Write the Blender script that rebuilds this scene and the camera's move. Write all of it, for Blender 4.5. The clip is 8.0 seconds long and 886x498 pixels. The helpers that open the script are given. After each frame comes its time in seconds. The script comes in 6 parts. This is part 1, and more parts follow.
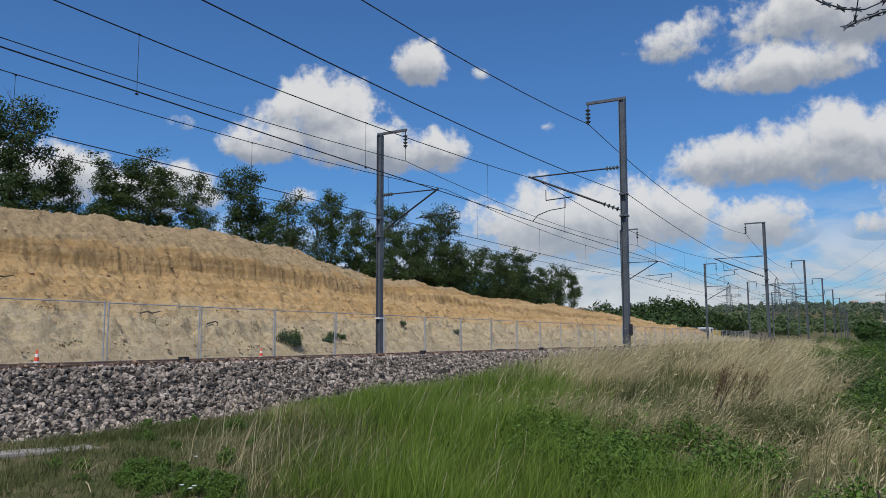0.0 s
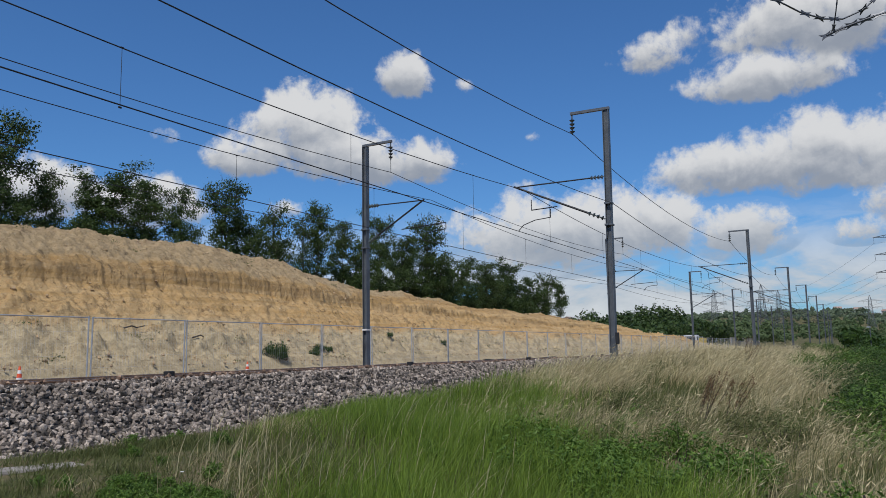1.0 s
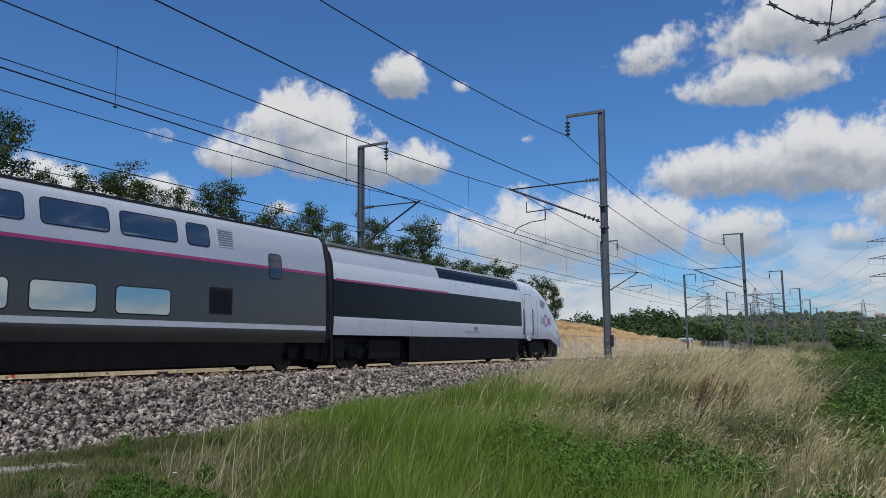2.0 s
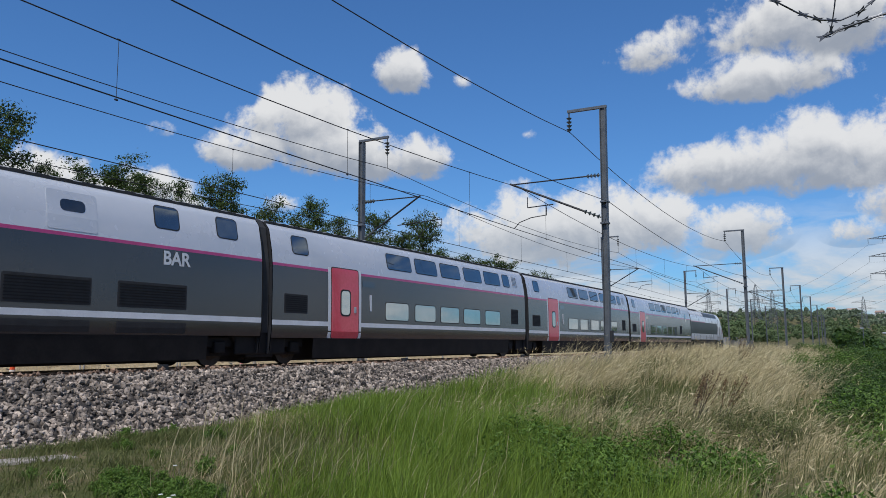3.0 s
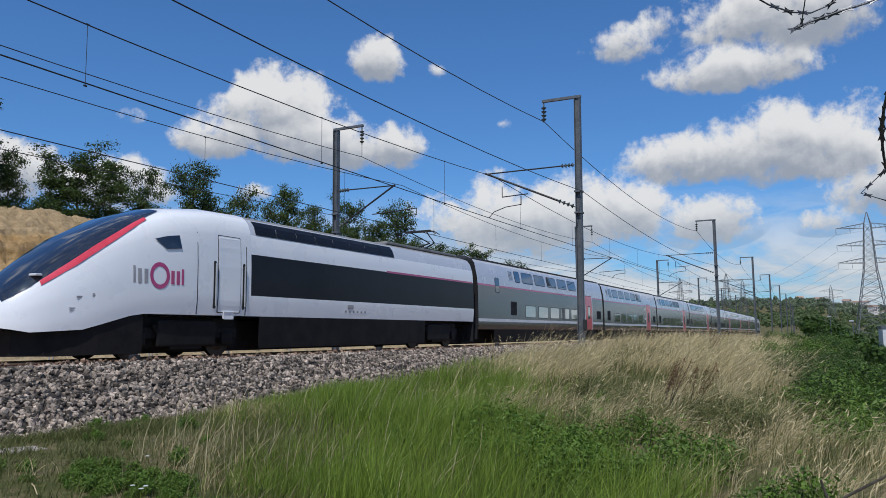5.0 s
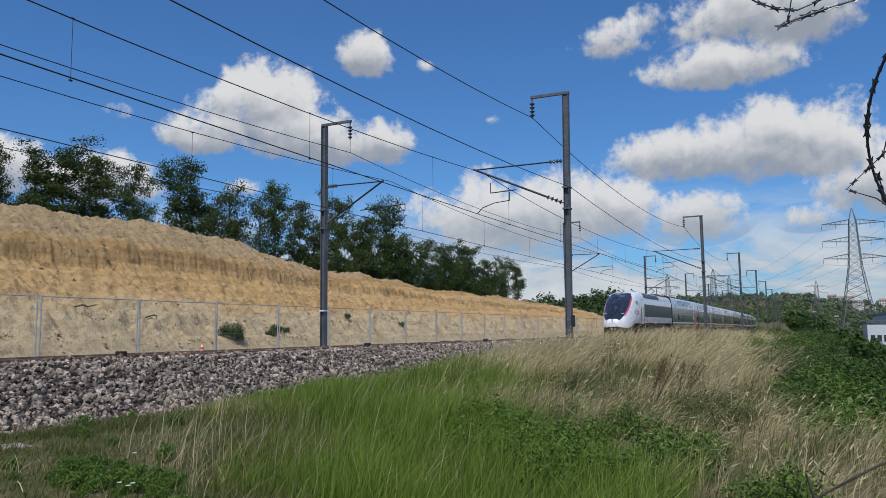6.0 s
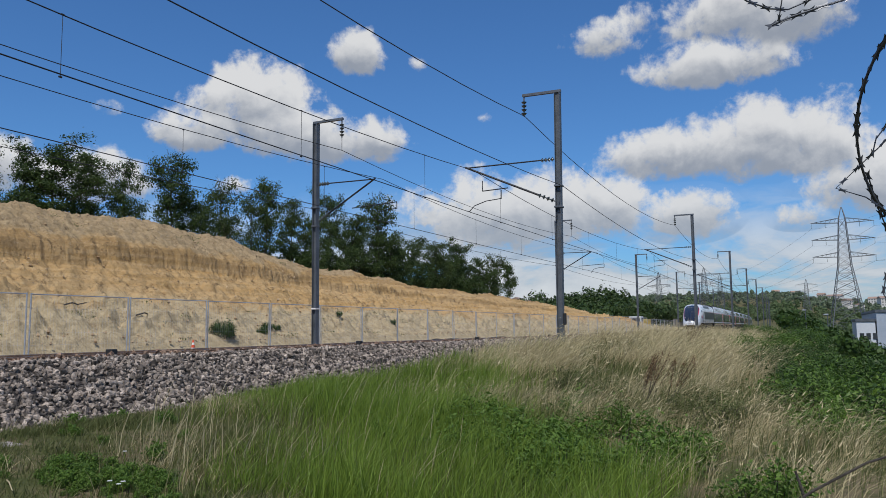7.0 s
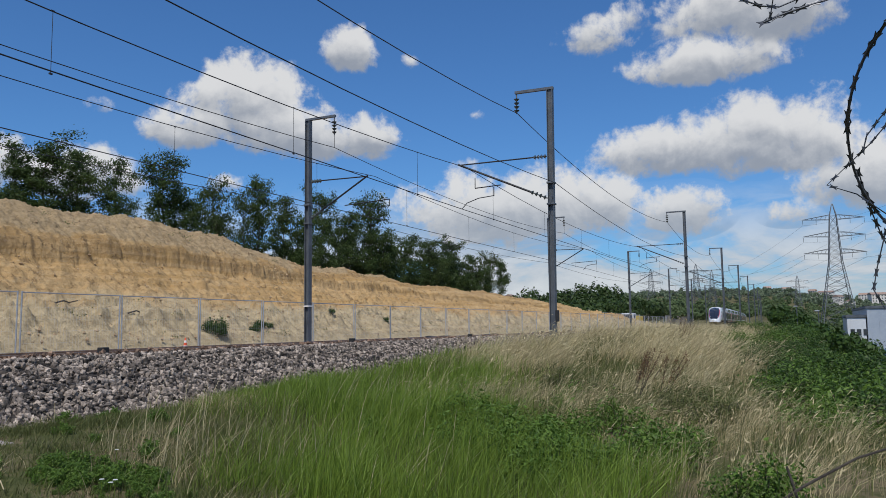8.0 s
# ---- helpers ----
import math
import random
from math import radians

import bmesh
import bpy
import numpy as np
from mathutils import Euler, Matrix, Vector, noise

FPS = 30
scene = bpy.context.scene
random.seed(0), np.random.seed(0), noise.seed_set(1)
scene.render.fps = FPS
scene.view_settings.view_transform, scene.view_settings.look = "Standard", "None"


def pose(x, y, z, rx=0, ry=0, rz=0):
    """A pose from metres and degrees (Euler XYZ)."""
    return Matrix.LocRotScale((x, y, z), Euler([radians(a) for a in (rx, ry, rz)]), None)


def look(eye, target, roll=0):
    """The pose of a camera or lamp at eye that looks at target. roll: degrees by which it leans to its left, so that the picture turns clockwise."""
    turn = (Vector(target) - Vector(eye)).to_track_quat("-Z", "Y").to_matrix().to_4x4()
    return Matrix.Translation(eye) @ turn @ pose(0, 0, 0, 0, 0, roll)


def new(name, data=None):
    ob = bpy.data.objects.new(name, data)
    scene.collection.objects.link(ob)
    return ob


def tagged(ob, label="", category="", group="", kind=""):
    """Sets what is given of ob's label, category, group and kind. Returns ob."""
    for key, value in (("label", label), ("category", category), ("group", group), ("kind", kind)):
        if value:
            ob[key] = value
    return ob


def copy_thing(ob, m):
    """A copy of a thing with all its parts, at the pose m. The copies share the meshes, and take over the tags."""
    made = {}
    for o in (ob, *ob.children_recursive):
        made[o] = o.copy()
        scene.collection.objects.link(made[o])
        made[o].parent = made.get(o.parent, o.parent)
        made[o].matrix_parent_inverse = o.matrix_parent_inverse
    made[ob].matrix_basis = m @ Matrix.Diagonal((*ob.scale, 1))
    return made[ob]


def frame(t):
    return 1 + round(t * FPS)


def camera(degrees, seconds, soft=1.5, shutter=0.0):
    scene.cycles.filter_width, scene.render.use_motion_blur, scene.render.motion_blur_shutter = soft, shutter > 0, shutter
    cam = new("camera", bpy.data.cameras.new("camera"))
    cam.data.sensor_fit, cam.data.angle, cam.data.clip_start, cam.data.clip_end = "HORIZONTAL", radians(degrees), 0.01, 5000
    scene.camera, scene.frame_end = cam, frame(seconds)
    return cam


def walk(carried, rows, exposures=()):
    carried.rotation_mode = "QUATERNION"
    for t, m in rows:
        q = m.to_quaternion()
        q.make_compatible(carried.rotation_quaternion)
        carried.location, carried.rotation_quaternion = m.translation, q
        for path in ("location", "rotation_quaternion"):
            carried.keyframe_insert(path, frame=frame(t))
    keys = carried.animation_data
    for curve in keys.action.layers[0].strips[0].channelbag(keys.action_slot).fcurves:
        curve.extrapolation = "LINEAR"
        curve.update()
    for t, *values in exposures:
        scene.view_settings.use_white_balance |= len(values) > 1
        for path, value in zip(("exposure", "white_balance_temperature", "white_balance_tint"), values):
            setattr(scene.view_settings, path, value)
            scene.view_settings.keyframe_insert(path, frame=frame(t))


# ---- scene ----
# ---------------------------------------------------------------- camera
EYE = (0.0, 0.0, 0.495)
cam = camera(60.0, 8.0, soft=0.6)
TURNS = [
    (0.0, 30.520, 6.637, 0.276), (0.5, 30.131, 7.051, 0.580), (1.0, 29.477, 7.424, 1.015),
    (1.5, 28.978, 7.633, 1.092), (1.7, 29.016, 7.610, 0.984), (2.8, 29.164, 7.254, 0.324),
    (3.0, 29.151, 7.161, 0.400), (3.5, 28.867, 6.875, 0.338), (4.0, 28.339, 6.634, 0.331),
    (4.5, 27.786, 6.455, 0.437), (5.0, 27.264, 6.338, 0.551), (5.2, 27.064, 6.262, 0.560),
    (6.5, 26.067, 5.933, 0.680), (7.0, 25.783, 5.868, 0.640), (7.5, 25.546, 5.789, 0.660),
    (8.0, 25.244, 5.651, 0.790)]
walk(cam, [(t, pose(*EYE, 90 + p, 0, y) @ pose(0, 0, 0, 0, 0, -r)) for t, y, p, r in TURNS],
     [(0.0, -0.2), (1.0, -0.22), (1.7, -0.22), (2.8, -0.06), (5.0, -0.08), (6.3, -0.18), (8.0, -0.18)])

# ---------------------------------------------------------------- sun, sky and clouds
SUN_EL, SUN_AZ = 57.0, 163.0          # azimuth clockwise from +y
sun = new("sun", bpy.data.lights.new("sun", "SUN"))
sun.data.energy, sun.data.angle, sun.data.color = 3.6, radians(0.53), (1.0, 0.955, 0.88)
sun.matrix_basis = look((60 * math.sin(radians(SUN_AZ)), 60 * math.cos(radians(SUN_AZ)), 60 * math.tan(radians(SUN_EL))), (0, 0, 0))


class Nodes:
    """Short forms for node trees."""

    def __init__(self, tree):
        self.tree = tree
        tree.nodes.clear()

    def add(self, kind, **settings):
        n = self.tree.nodes.new(kind)
        for k, v in settings.items():
            if k == "operation":
                n.operation = v
            elif k == "blend_type":
                n.blend_type = v
            elif k == "data_type":
                n.data_type = v
            elif k == "sky_type":
                n.sky_type = v
        return n

    def put(self, socket, value):
        if isinstance(value, bpy.types.NodeSocket):
            self.tree.links.new(value, socket)
        elif value is not None:
            socket.default_value = value

    def math(self, op, a, b=None, c=None, clamp=False):
        n = self.add("ShaderNodeMath", operation=op)
        n.use_clamp = clamp
        for s, v in zip(n.inputs, (a, b, c)):
            self.put(s, v)
        return n.outputs[0]

    def vec(self, op, a, b=None):
        n = self.add("ShaderNodeVectorMath", operation=op)
        self.put(n.inputs[0], a)
        self.put(n.inputs[1], b)
        return n.outputs["Value"] if op in ("LENGTH", "DOT_PRODUCT", "DISTANCE") else n.outputs["Vector"]

    def noise(self, vector, scale, detail=4.0, rough=0.55, distortion=0.0):
        n = self.add("ShaderNodeTexNoise")
        self.put(n.inputs["Vector"], vector)
        n.inputs["Scale"].default_value, n.inputs["Detail"].default_value = scale, detail
        n.inputs["Roughness"].default_value, n.inputs["Distortion"].default_value = rough, distortion
        return n.outputs["Fac"]

    def ramp(self, x, lo, hi, smooth=True):
        n = self.add("ShaderNodeMapRange")
        n.interpolation_type = "SMOOTHSTEP" if smooth else "LINEAR"
        self.put(n.inputs["Value"], x)
        self.put(n.inputs["From Min"], lo)
        self.put(n.inputs["From Max"], hi)
        return n.outputs["Result"]


# put() for colour sockets picks the RGBA ones of the mix node
def mix_sockets(n):
    return [s for s in n.inputs if s.type == "RGBA"]


def mix_rgb(N, fac, a, b, blend="MIX"):
    n = N.add("ShaderNodeMix", data_type="RGBA", blend_type=blend)
    N.put(n.inputs[0], fac)
    for s, v in zip(mix_sockets(n), (a, b)):
        N.put(s, (*v, 1) if isinstance(v, tuple) and len(v) == 3 else v)
    return [s for s in n.outputs if s.type == "RGBA"][0]


Nodes.mix = lambda self, fac, a, b, blend="MIX": mix_rgb(self, fac, a, b, blend)

world = bpy.data.worlds.new("daylight")
scene.world = world
world.use_nodes = True
W = Nodes(world.node_tree)
sky = W.add("ShaderNodeTexSky", sky_type="NISHITA")
sky.sun_disc, sky.sun_elevation, sky.sun_rotation = False, radians(SUN_EL), radians(SUN_AZ)
sky.air_density, sky.dust_density, sky.ozone_density = 1.0, 0.6, 2.2
way = W.add("ShaderNodeTexCoord").outputs["Generated"]
sep = W.add("ShaderNodeSeparateXYZ")
W.put(sep.inputs[0], way)
az = W.math("MULTIPLY", W.math("ARCTAN2", sep.outputs["X"], sep.outputs["Y"]), 57.2958)
el = W.math("MULTIPLY", W.math("ARCSINE", sep.outputs["Z"]), 57.2958)
flat = W.add("ShaderNodeCombineXYZ")
W.put(flat.inputs["X"], az)
W.put(flat.inputs["Y"], el)
flat_v = flat.outputs["Vector"]
# cumulus: azimuth, base and size of each heap, degrees
CLOUDS = [(-39.9, 15.6, 4.0, 3.1), (-44.0, 13.9, 3.2, 1.5), (-36.2, 13.9, 4.0, 2.0), (-31.0, 13.6, 2.4, 1.7),
          (-32.3, 19.9, 2.0, 1.7), (-27.7, 19.3, 1.0, 0.9), (-22.3, 15.4, 0.8, 0.65), (-49.8, 15.0, 1.4, 0.85),
          (-13.3, 20.4, 2.6, 1.5), (-10.8, 21.4, 1.6, 1.3), (-5.6, 17.9, 4.6, 1.7), (-2.2, 21.2, 5.4, 3.2), (-8.6, 11.9, 4.6, 1.9),
          (-2.2, 12.4, 5.4, 2.7), (1.2, 11.3, 2.6, 1.9), (-20.8, 7.9, 6.6, 2.9), (-15.5, 8.3, 4.4, 2.6),
          (-8.0, 7.6, 2.8, 1.9), (-60.0, 10.6, 6.0, 2.0), (-51.0, 10.2, 3.6, 1.8), (-0.7, 7.2, 1.9, 1.2),
          (4.6, 9.2, 4.2, 2.4), (-41.5, 10.2, 1.6, 1.0)]
ragged = W.math("SUBTRACT", W.noise(flat_v, 0.36, 8.0, 0.60, 0.2), 0.5)
shifted = W.math("SUBTRACT", W.noise(W.vec("ADD", flat_v, (0.35, 0.75, 0.0)), 0.36, 6.0, 0.56, 0.2), 0.5)
fine = W.math("SUBTRACT", W.noise(flat_v, 1.5, 5.0, 0.6), 0.5)
heap, total, lit = None, None, None
for ca, ce, wa, we in CLOUDS:
    u = W.math("DIVIDE", W.math("SUBTRACT", az, ca), 1.18 * wa)
    v = W.math("DIVIDE", W.math("SUBTRACT", el, ce), 1.18 * we)
    low = W.math("MULTIPLY", W.math("MINIMUM", v, 0.0), 0.45)      # flatter underneath
    v2 = W.math("ADD", v, low)
    f = W.math("SUBTRACT", min(1.0, 0.9 * we - 0.62), W.math("ADD", W.math("MULTIPLY", u, u), W.math("MULTIPLY", v2, v2)))
    w = W.math("POWER", W.math("MAXIMUM", W.math("ADD", f, 0.7), 0.0), 3.0)
    lv = W.math("MULTIPLY", v, w)
    heap = f if heap is None else W.math("SMOOTH_MAX", heap, f, 0.35)
    total = w if total is None else W.math("ADD", total, w)
    lit = lv if lit is None else W.math("ADD", lit, lv)
lit = W.math("DIVIDE", lit, W.math("ADD", total, 0.001))
body = W.math("ADD", heap, W.math("ADD", W.math("MULTIPLY", ragged, 3.4), W.math("MULTIPLY", fine, 0.8)))
# broken cloud over the rest of the sky and a bank of it low down
spread = W.noise(W.vec("MULTIPLY", flat_v, (0.55, 1.7, 1.0)), 0.17, 7.0, 0.60, 0.4)
outside = W.math("MAXIMUM", W.ramp(W.math("ABSOLUTE", W.math("ADD", az, 27.0)), 38.0, 50.0), W.ramp(el, 26.0, 34.0))
lowbank = W.ramp(el, 11.0, 3.5)
cover = W.math("ADD", W.math("MULTIPLY", W.ramp(spread, 0.52, 0.66), outside), W.math("MULTIPLY", W.ramp(spread, 0.38, 0.54), W.math("MULTIPLY", lowbank, 0.92)))
dens = W.math("MAXIMUM", W.ramp(body, -0.30, 0.55), W.math("MINIMUM", cover, 1.0))
relief = W.math("MULTIPLY", W.math("SUBTRACT", ragged, shifted), 1.5)
inner = W.math("MULTIPLY", heap, -0.30)                    # thick cloud is greyer
shade = W.ramp(W.math("ADD", W.math("ADD", W.math("MULTIPLY", lit, 1.35), W.math("ADD", relief, inner)), W.math("MULTIPLY", lowbank, 0.15)), -0.80, 0.50)
cloud = W.mix(shade, (3.5, 3.9, 4.6), (8.5, 8.55, 8.6))
tinted = W.mix(1.0, sky.outputs["Color"], (0.52, 0.92, 1.36), "MULTIPLY")
puffs = W.mix(W.ramp(spread, 0.44, 0.66), (4.6, 5.2, 6.0), (7.9, 8.1, 8.4))
cloud = W.mix(W.math("MULTIPLY", lowbank, 0.7), cloud, puffs)
both = W.mix(W.math("MULTIPLY", dens, 0.96), tinted, cloud)
back = W.add("ShaderNodeBackground")
back.inputs["Strength"].default_value = 0.095
W.put(back.inputs["Color"], both)
W.put(W.add("ShaderNodeOutputWorld").inputs["Surface"], back.outputs[0])

# ---------------------------------------------------------------- materials


def surface(name, c1, c2, scale=3.0, rough=0.6, metal=0.0, bump=0.0, bump_scale=None, fine=None, coat=0.0, spread=0.0, island=0.0, spec=0.5, coat_rough=0.06):
    """A mottled surface: two tones at a coarse and a fine scale, with relief; spread: change of brightness from object to object, island: from piece to piece."""
    m = bpy.data.materials.new(name)
    m.use_nodes = True
    N = Nodes(m.node_tree)
    p = N.add("ShaderNodeBsdfPrincipled")
    co = N.add("ShaderNodeTexCoord").outputs["Object"]
    n1 = N.noise(co, scale, 5.0, 0.6)
    n2 = N.noise(co, fine or scale * 9, 3.0, 0.6)
    f = N.ramp(N.math("ADD", N.math("MULTIPLY", n1, 0.65), N.math("MULTIPLY", n2, 0.35)), 0.34, 0.66)
    col = N.mix(f, c1, c2)
    vary = None
    if spread:
        vary = N.math("ADD", N.math("MULTIPLY", N.add("ShaderNodeObjectInfo").outputs["Random"], 2 * spread), 1 - spread)
    if island:
        vary = N.math("ADD", N.math("MULTIPLY", N.add("ShaderNodeNewGeometry").outputs["Random Per Island"], 2 * island), 1 - island)
    if vary is not None:
        grey = N.add("ShaderNodeCombineColor")
        for s in grey.inputs:
            if s.type == "VALUE":
                N.put(s, vary)
        col = N.mix(1.0, col, grey.outputs[0], "MULTIPLY")
    N.put(p.inputs["Base Color"], col)
    p.inputs["Metallic"].default_value = metal
    p.inputs["Specular IOR Level"].default_value = spec
    p.inputs["Coat Weight"].default_value = coat
    p.inputs["Coat Roughness"].default_value = coat_rough
    N.put(p.inputs["Roughness"], N.math("ADD", N.math("MULTIPLY", N.math("SUBTRACT", n2, 0.5), 0.25 * rough), rough))
    if bump:
        b = N.add("ShaderNodeBump")
        b.inputs["Strength"].default_value = 1.0
        b.inputs["Distance"].default_value = bump
        N.put(b.inputs["Height"], N.noise(co, bump_scale or scale * 5, 5.0, 0.65))
        N.put(p.inputs["Normal"], b.outputs[0])
    N.put(N.add("ShaderNodeOutputMaterial").inputs["Surface"], p.outputs[0])
    return m


def leafy(name, c1, c2, rough=0.55, through_light=0.35, tip=None):
    """Leaves and blades: tone from piece to piece, some light through them."""
    m = bpy.data.materials.new(name)
    m.use_nodes = True
    N = Nodes(m.node_tree)
    p = N.add("ShaderNodeBsdfPrincipled")
    r = N.add("ShaderNodeNewGeometry").outputs["Random Per Island"]
    co = N.add("ShaderNodeTexCoord").outputs["Object"]
    f = N.math("ADD", N.math("MULTIPLY", r, 0.6), N.math("MULTIPLY", N.noise(co, 0.9, 3.0), 0.5), clamp=True)
    col = N.mix(f, c1, c2)
    N.put(p.inputs["Base Color"], col)
    p.inputs["Roughness"].default_value = rough
    p.inputs["Specular IOR Level"].default_value = 0.3
    t = N.add("ShaderNodeBsdfTranslucent")
    N.put(t.inputs["Color"], col)
    mx = N.add("ShaderNodeMixShader")
    mx.inputs[0].default_value = through_light
    N.put(mx.inputs[1], p.outputs[0])
    N.put(mx.inputs[2], t.outputs[0])
    N.put(N.add("ShaderNodeOutputMaterial").inputs["Surface"], mx.outputs[0])
    return m


M_STEEL = surface("galvanised_steel", (0.075, 0.085, 0.10), (0.13, 0.145, 0.165), 2.0, 0.55, 0.2, 0.002, 30)
M_WIRE = surface("dark_wire", (0.014, 0.015, 0.018), (0.030, 0.032, 0.036), 5.0, 0.6, 0.2)
M_INSUL = surface("grey_glass_insulator", (0.045, 0.055, 0.055), (0.10, 0.12, 0.12), 6.0, 0.2)
M_RAIL = surface("rail_steel", (0.18, 0.11, 0.07), (0.33, 0.22, 0.15), 4.0, 0.6, 0.4)
M_RAILTOP = surface("polished_rail", (0.45, 0.44, 0.43), (0.6, 0.59, 0.58), 4.0, 0.25, 0.9)
M_CONCRETE = surface("sleeper_concrete", (0.26, 0.23, 0.20), (0.36, 0.32, 0.28), 3.0, 0.85, 0.0, 0.004)
M_FENCE = surface("zinc_fence", (0.38, 0.40, 0.42), (0.55, 0.57, 0.59), 4.0, 0.45, 0.5)

# ---------------------------------------------------------------- building helpers


def mesh_object(name, bm, material=None, smooth=False):
    me = bpy.data.meshes.new(name)
    bm.to_mesh(me)
    bm.free()
    if material:
        me.materials.append(material)
    if smooth:
        me.shade_smooth()
    return new(name, me)


def part(name, bm, material, parent, label="", smooth=False):
    ob = mesh_object(name, bm, material, smooth)
    ob.parent = parent
    return tagged(ob, label)


def empty(name, m, label, category, group="", kind=""):
    ob = new(name)
    ob.matrix_basis = m
    return tagged(ob, label, category, group, kind)


def box(bm, x0, x1, y0, y1, z0, z1, bevel=0.0):
    geo = bmesh.ops.create_cube(bm, size=1.0)
    m = Matrix.Translation(((x0 + x1) / 2, (y0 + y1) / 2, (z0 + z1) / 2)) @ Matrix.Diagonal((x1 - x0, y1 - y0, z1 - z0, 1))
    bmesh.ops.transform(bm, matrix=m, verts=geo["verts"])
    if bevel:
        edges = {e for v in geo["verts"] for e in v.link_edges}
        bmesh.ops.bevel(bm, geom=list(edges), offset=bevel, segments=2, affect="EDGES", profile=0.6)
    return bm


def rod(bm, a, b, r0, r1=None, sides=8):
    """A round bar from a to b."""
    a, b = Vector(a), Vector(b)
    d = b - a
    m = Matrix.Translation((a + b) / 2) @ d.to_track_quat("Z", "Y").to_matrix().to_4x4()
    bmesh.ops.create_cone(bm, cap_ends=True, segments=sides, radius1=r0, radius2=r0 if r1 is None else r1, depth=d.length, matrix=m)
    return bm


def polymesh(name, verts, faces, material, smooth=False):
    """A mesh object from numpy arrays: verts n x 3, faces m x k."""
    me = bpy.data.meshes.new(name)
    verts, faces = np.asarray(verts, np.float32), np.asarray(faces, np.int32)
    n, k = faces.shape
    me.vertices.add(len(verts))
    me.vertices.foreach_set("co", verts.ravel())
    me.loops.add(n * k)
    me.loops.foreach_set("vertex_index", faces.ravel())
    me.polygons.add(n)
    me.polygons.foreach_set("loop_start", np.arange(0, n * k, k, dtype=np.int32))
    me.update(calc_edges=True)
    me.validate()
    if material:
        me.materials.append(material)
    if smooth:
        me.shade_smooth()
    else:
        me.shade_flat()
    return new(name, me)


def grid_faces(nu, nv):
    i = np.arange(nu - 1)[:, None] * nv + np.arange(nv - 1)[None, :]
    return np.stack([i, i + nv, i + nv + 1, i + 1], -1).reshape(-1, 4)


# value noise on arrays
_rng = np.random.default_rng(7)
_TABLE = _rng.random((256, 256))


def vnoise(x, y):
    xi, yi = np.floor(x).astype(int), np.floor(y).astype(int)
    fx, fy = x - xi, y - yi
    fx, fy = fx * fx * (3 - 2 * fx), fy * fy * (3 - 2 * fy)
    a, b = _TABLE[xi % 256, yi % 256], _TABLE[(xi + 1) % 256, yi % 256]
    c, d = _TABLE[xi % 256, (yi + 1) % 256], _TABLE[(xi + 1) % 256, (yi + 1) % 256]
    return (a * (1 - fx) + b * fx) * (1 - fy) + (c * (1 - fx) + d * fx) * fy - 0.5


def fnoise(x, y, octaves=4, gain=0.5):
    s, a = 0, 1.0
    for o in range(octaves):
        s = s + a * vnoise(x * 2 ** o + 17.3 * o, y * 2 ** o + 5.1 * o)
        a *= gain
    return s


# ---------------------------------------------------------------- the line: a wide curve to the left
X_FAR, CURVE, GRADE = -16.238, 1.4556e-4, -0.0022
X_NEAR = 4.45          # near track, from the far one


def line_x(s):
    return X_FAR - CURVE * s * s / 2


def on_line(s, across, up):
    """A point at s metres along the line, across to its right and up from the rails."""
    return Vector((line_x(s) + across, s + CURVE * s * across, GRADE * s + up))


def line_pose(s, across=0.0, up=0.0):
    p = on_line(s, across, up)
    return pose(p.x, p.y, p.z, 0, 0, math.degrees(CURVE * s))


# ---------------------------------------------------------------- ground


def smooth(a, b, x):
    t = np.clip((x - a) / (b - a), 0, 1)
    return t * t * (3 - 2 * t)


def ground_z(x, y):
    """Height of the ground beside the line."""
    x, y = np.asarray(x, float), np.asarray(y, float)
    rel = x - (X_FAR - CURVE * np.clip(y, -200, 400) ** 2 / 2)          # from the far track
    z = -0.66 - 0.45 * smooth(8.0, 15.0, rel) + 0.38 * smooth(10, 30, y) * smooth(17.0, 9.0, rel)
    edge = 15.2 + 2.6 * smooth(14.0, 4.0, y) - 2.2 * smooth(20.0, 60.0, y)
    z = z - 5.5 * smooth(edge, edge + 13.0, rel) - 5.0 * smooth(edge + 12, edge + 60.0, rel)
    z = z + 0.12 * fnoise(x * 0.35, y * 0.35, 3) * smooth(5.5, 7.5, rel)
    z = np.where(rel < 6.8, -0.72, z)
    far = np.hypot(x, y)
    return z + 31.0 * smooth(380, 1150, far) * (0.7 + 0.9 * fnoise(x * 0.0022 + 3.1, y * 0.0022, 3))


xs = np.concatenate([-np.geomspace(2600, 60, 36), np.linspace(-58, -9, 50)[:-1], np.linspace(-9, 12, 85)[:-1], np.linspace(12, 60, 40), np.geomspace(64, 2600, 36)])
ys = np.concatenate([-np.geomspace(2600, 30, 26), np.linspace(-28, 4, 20)[:-1], np.linspace(4, 60, 150)[:-1], np.linspace(60, 240, 90), np.geomspace(246, 3200, 50)])
gx, gy = np.meshgrid(xs, ys, indexing="ij")
gz = ground_z(gx, gy)


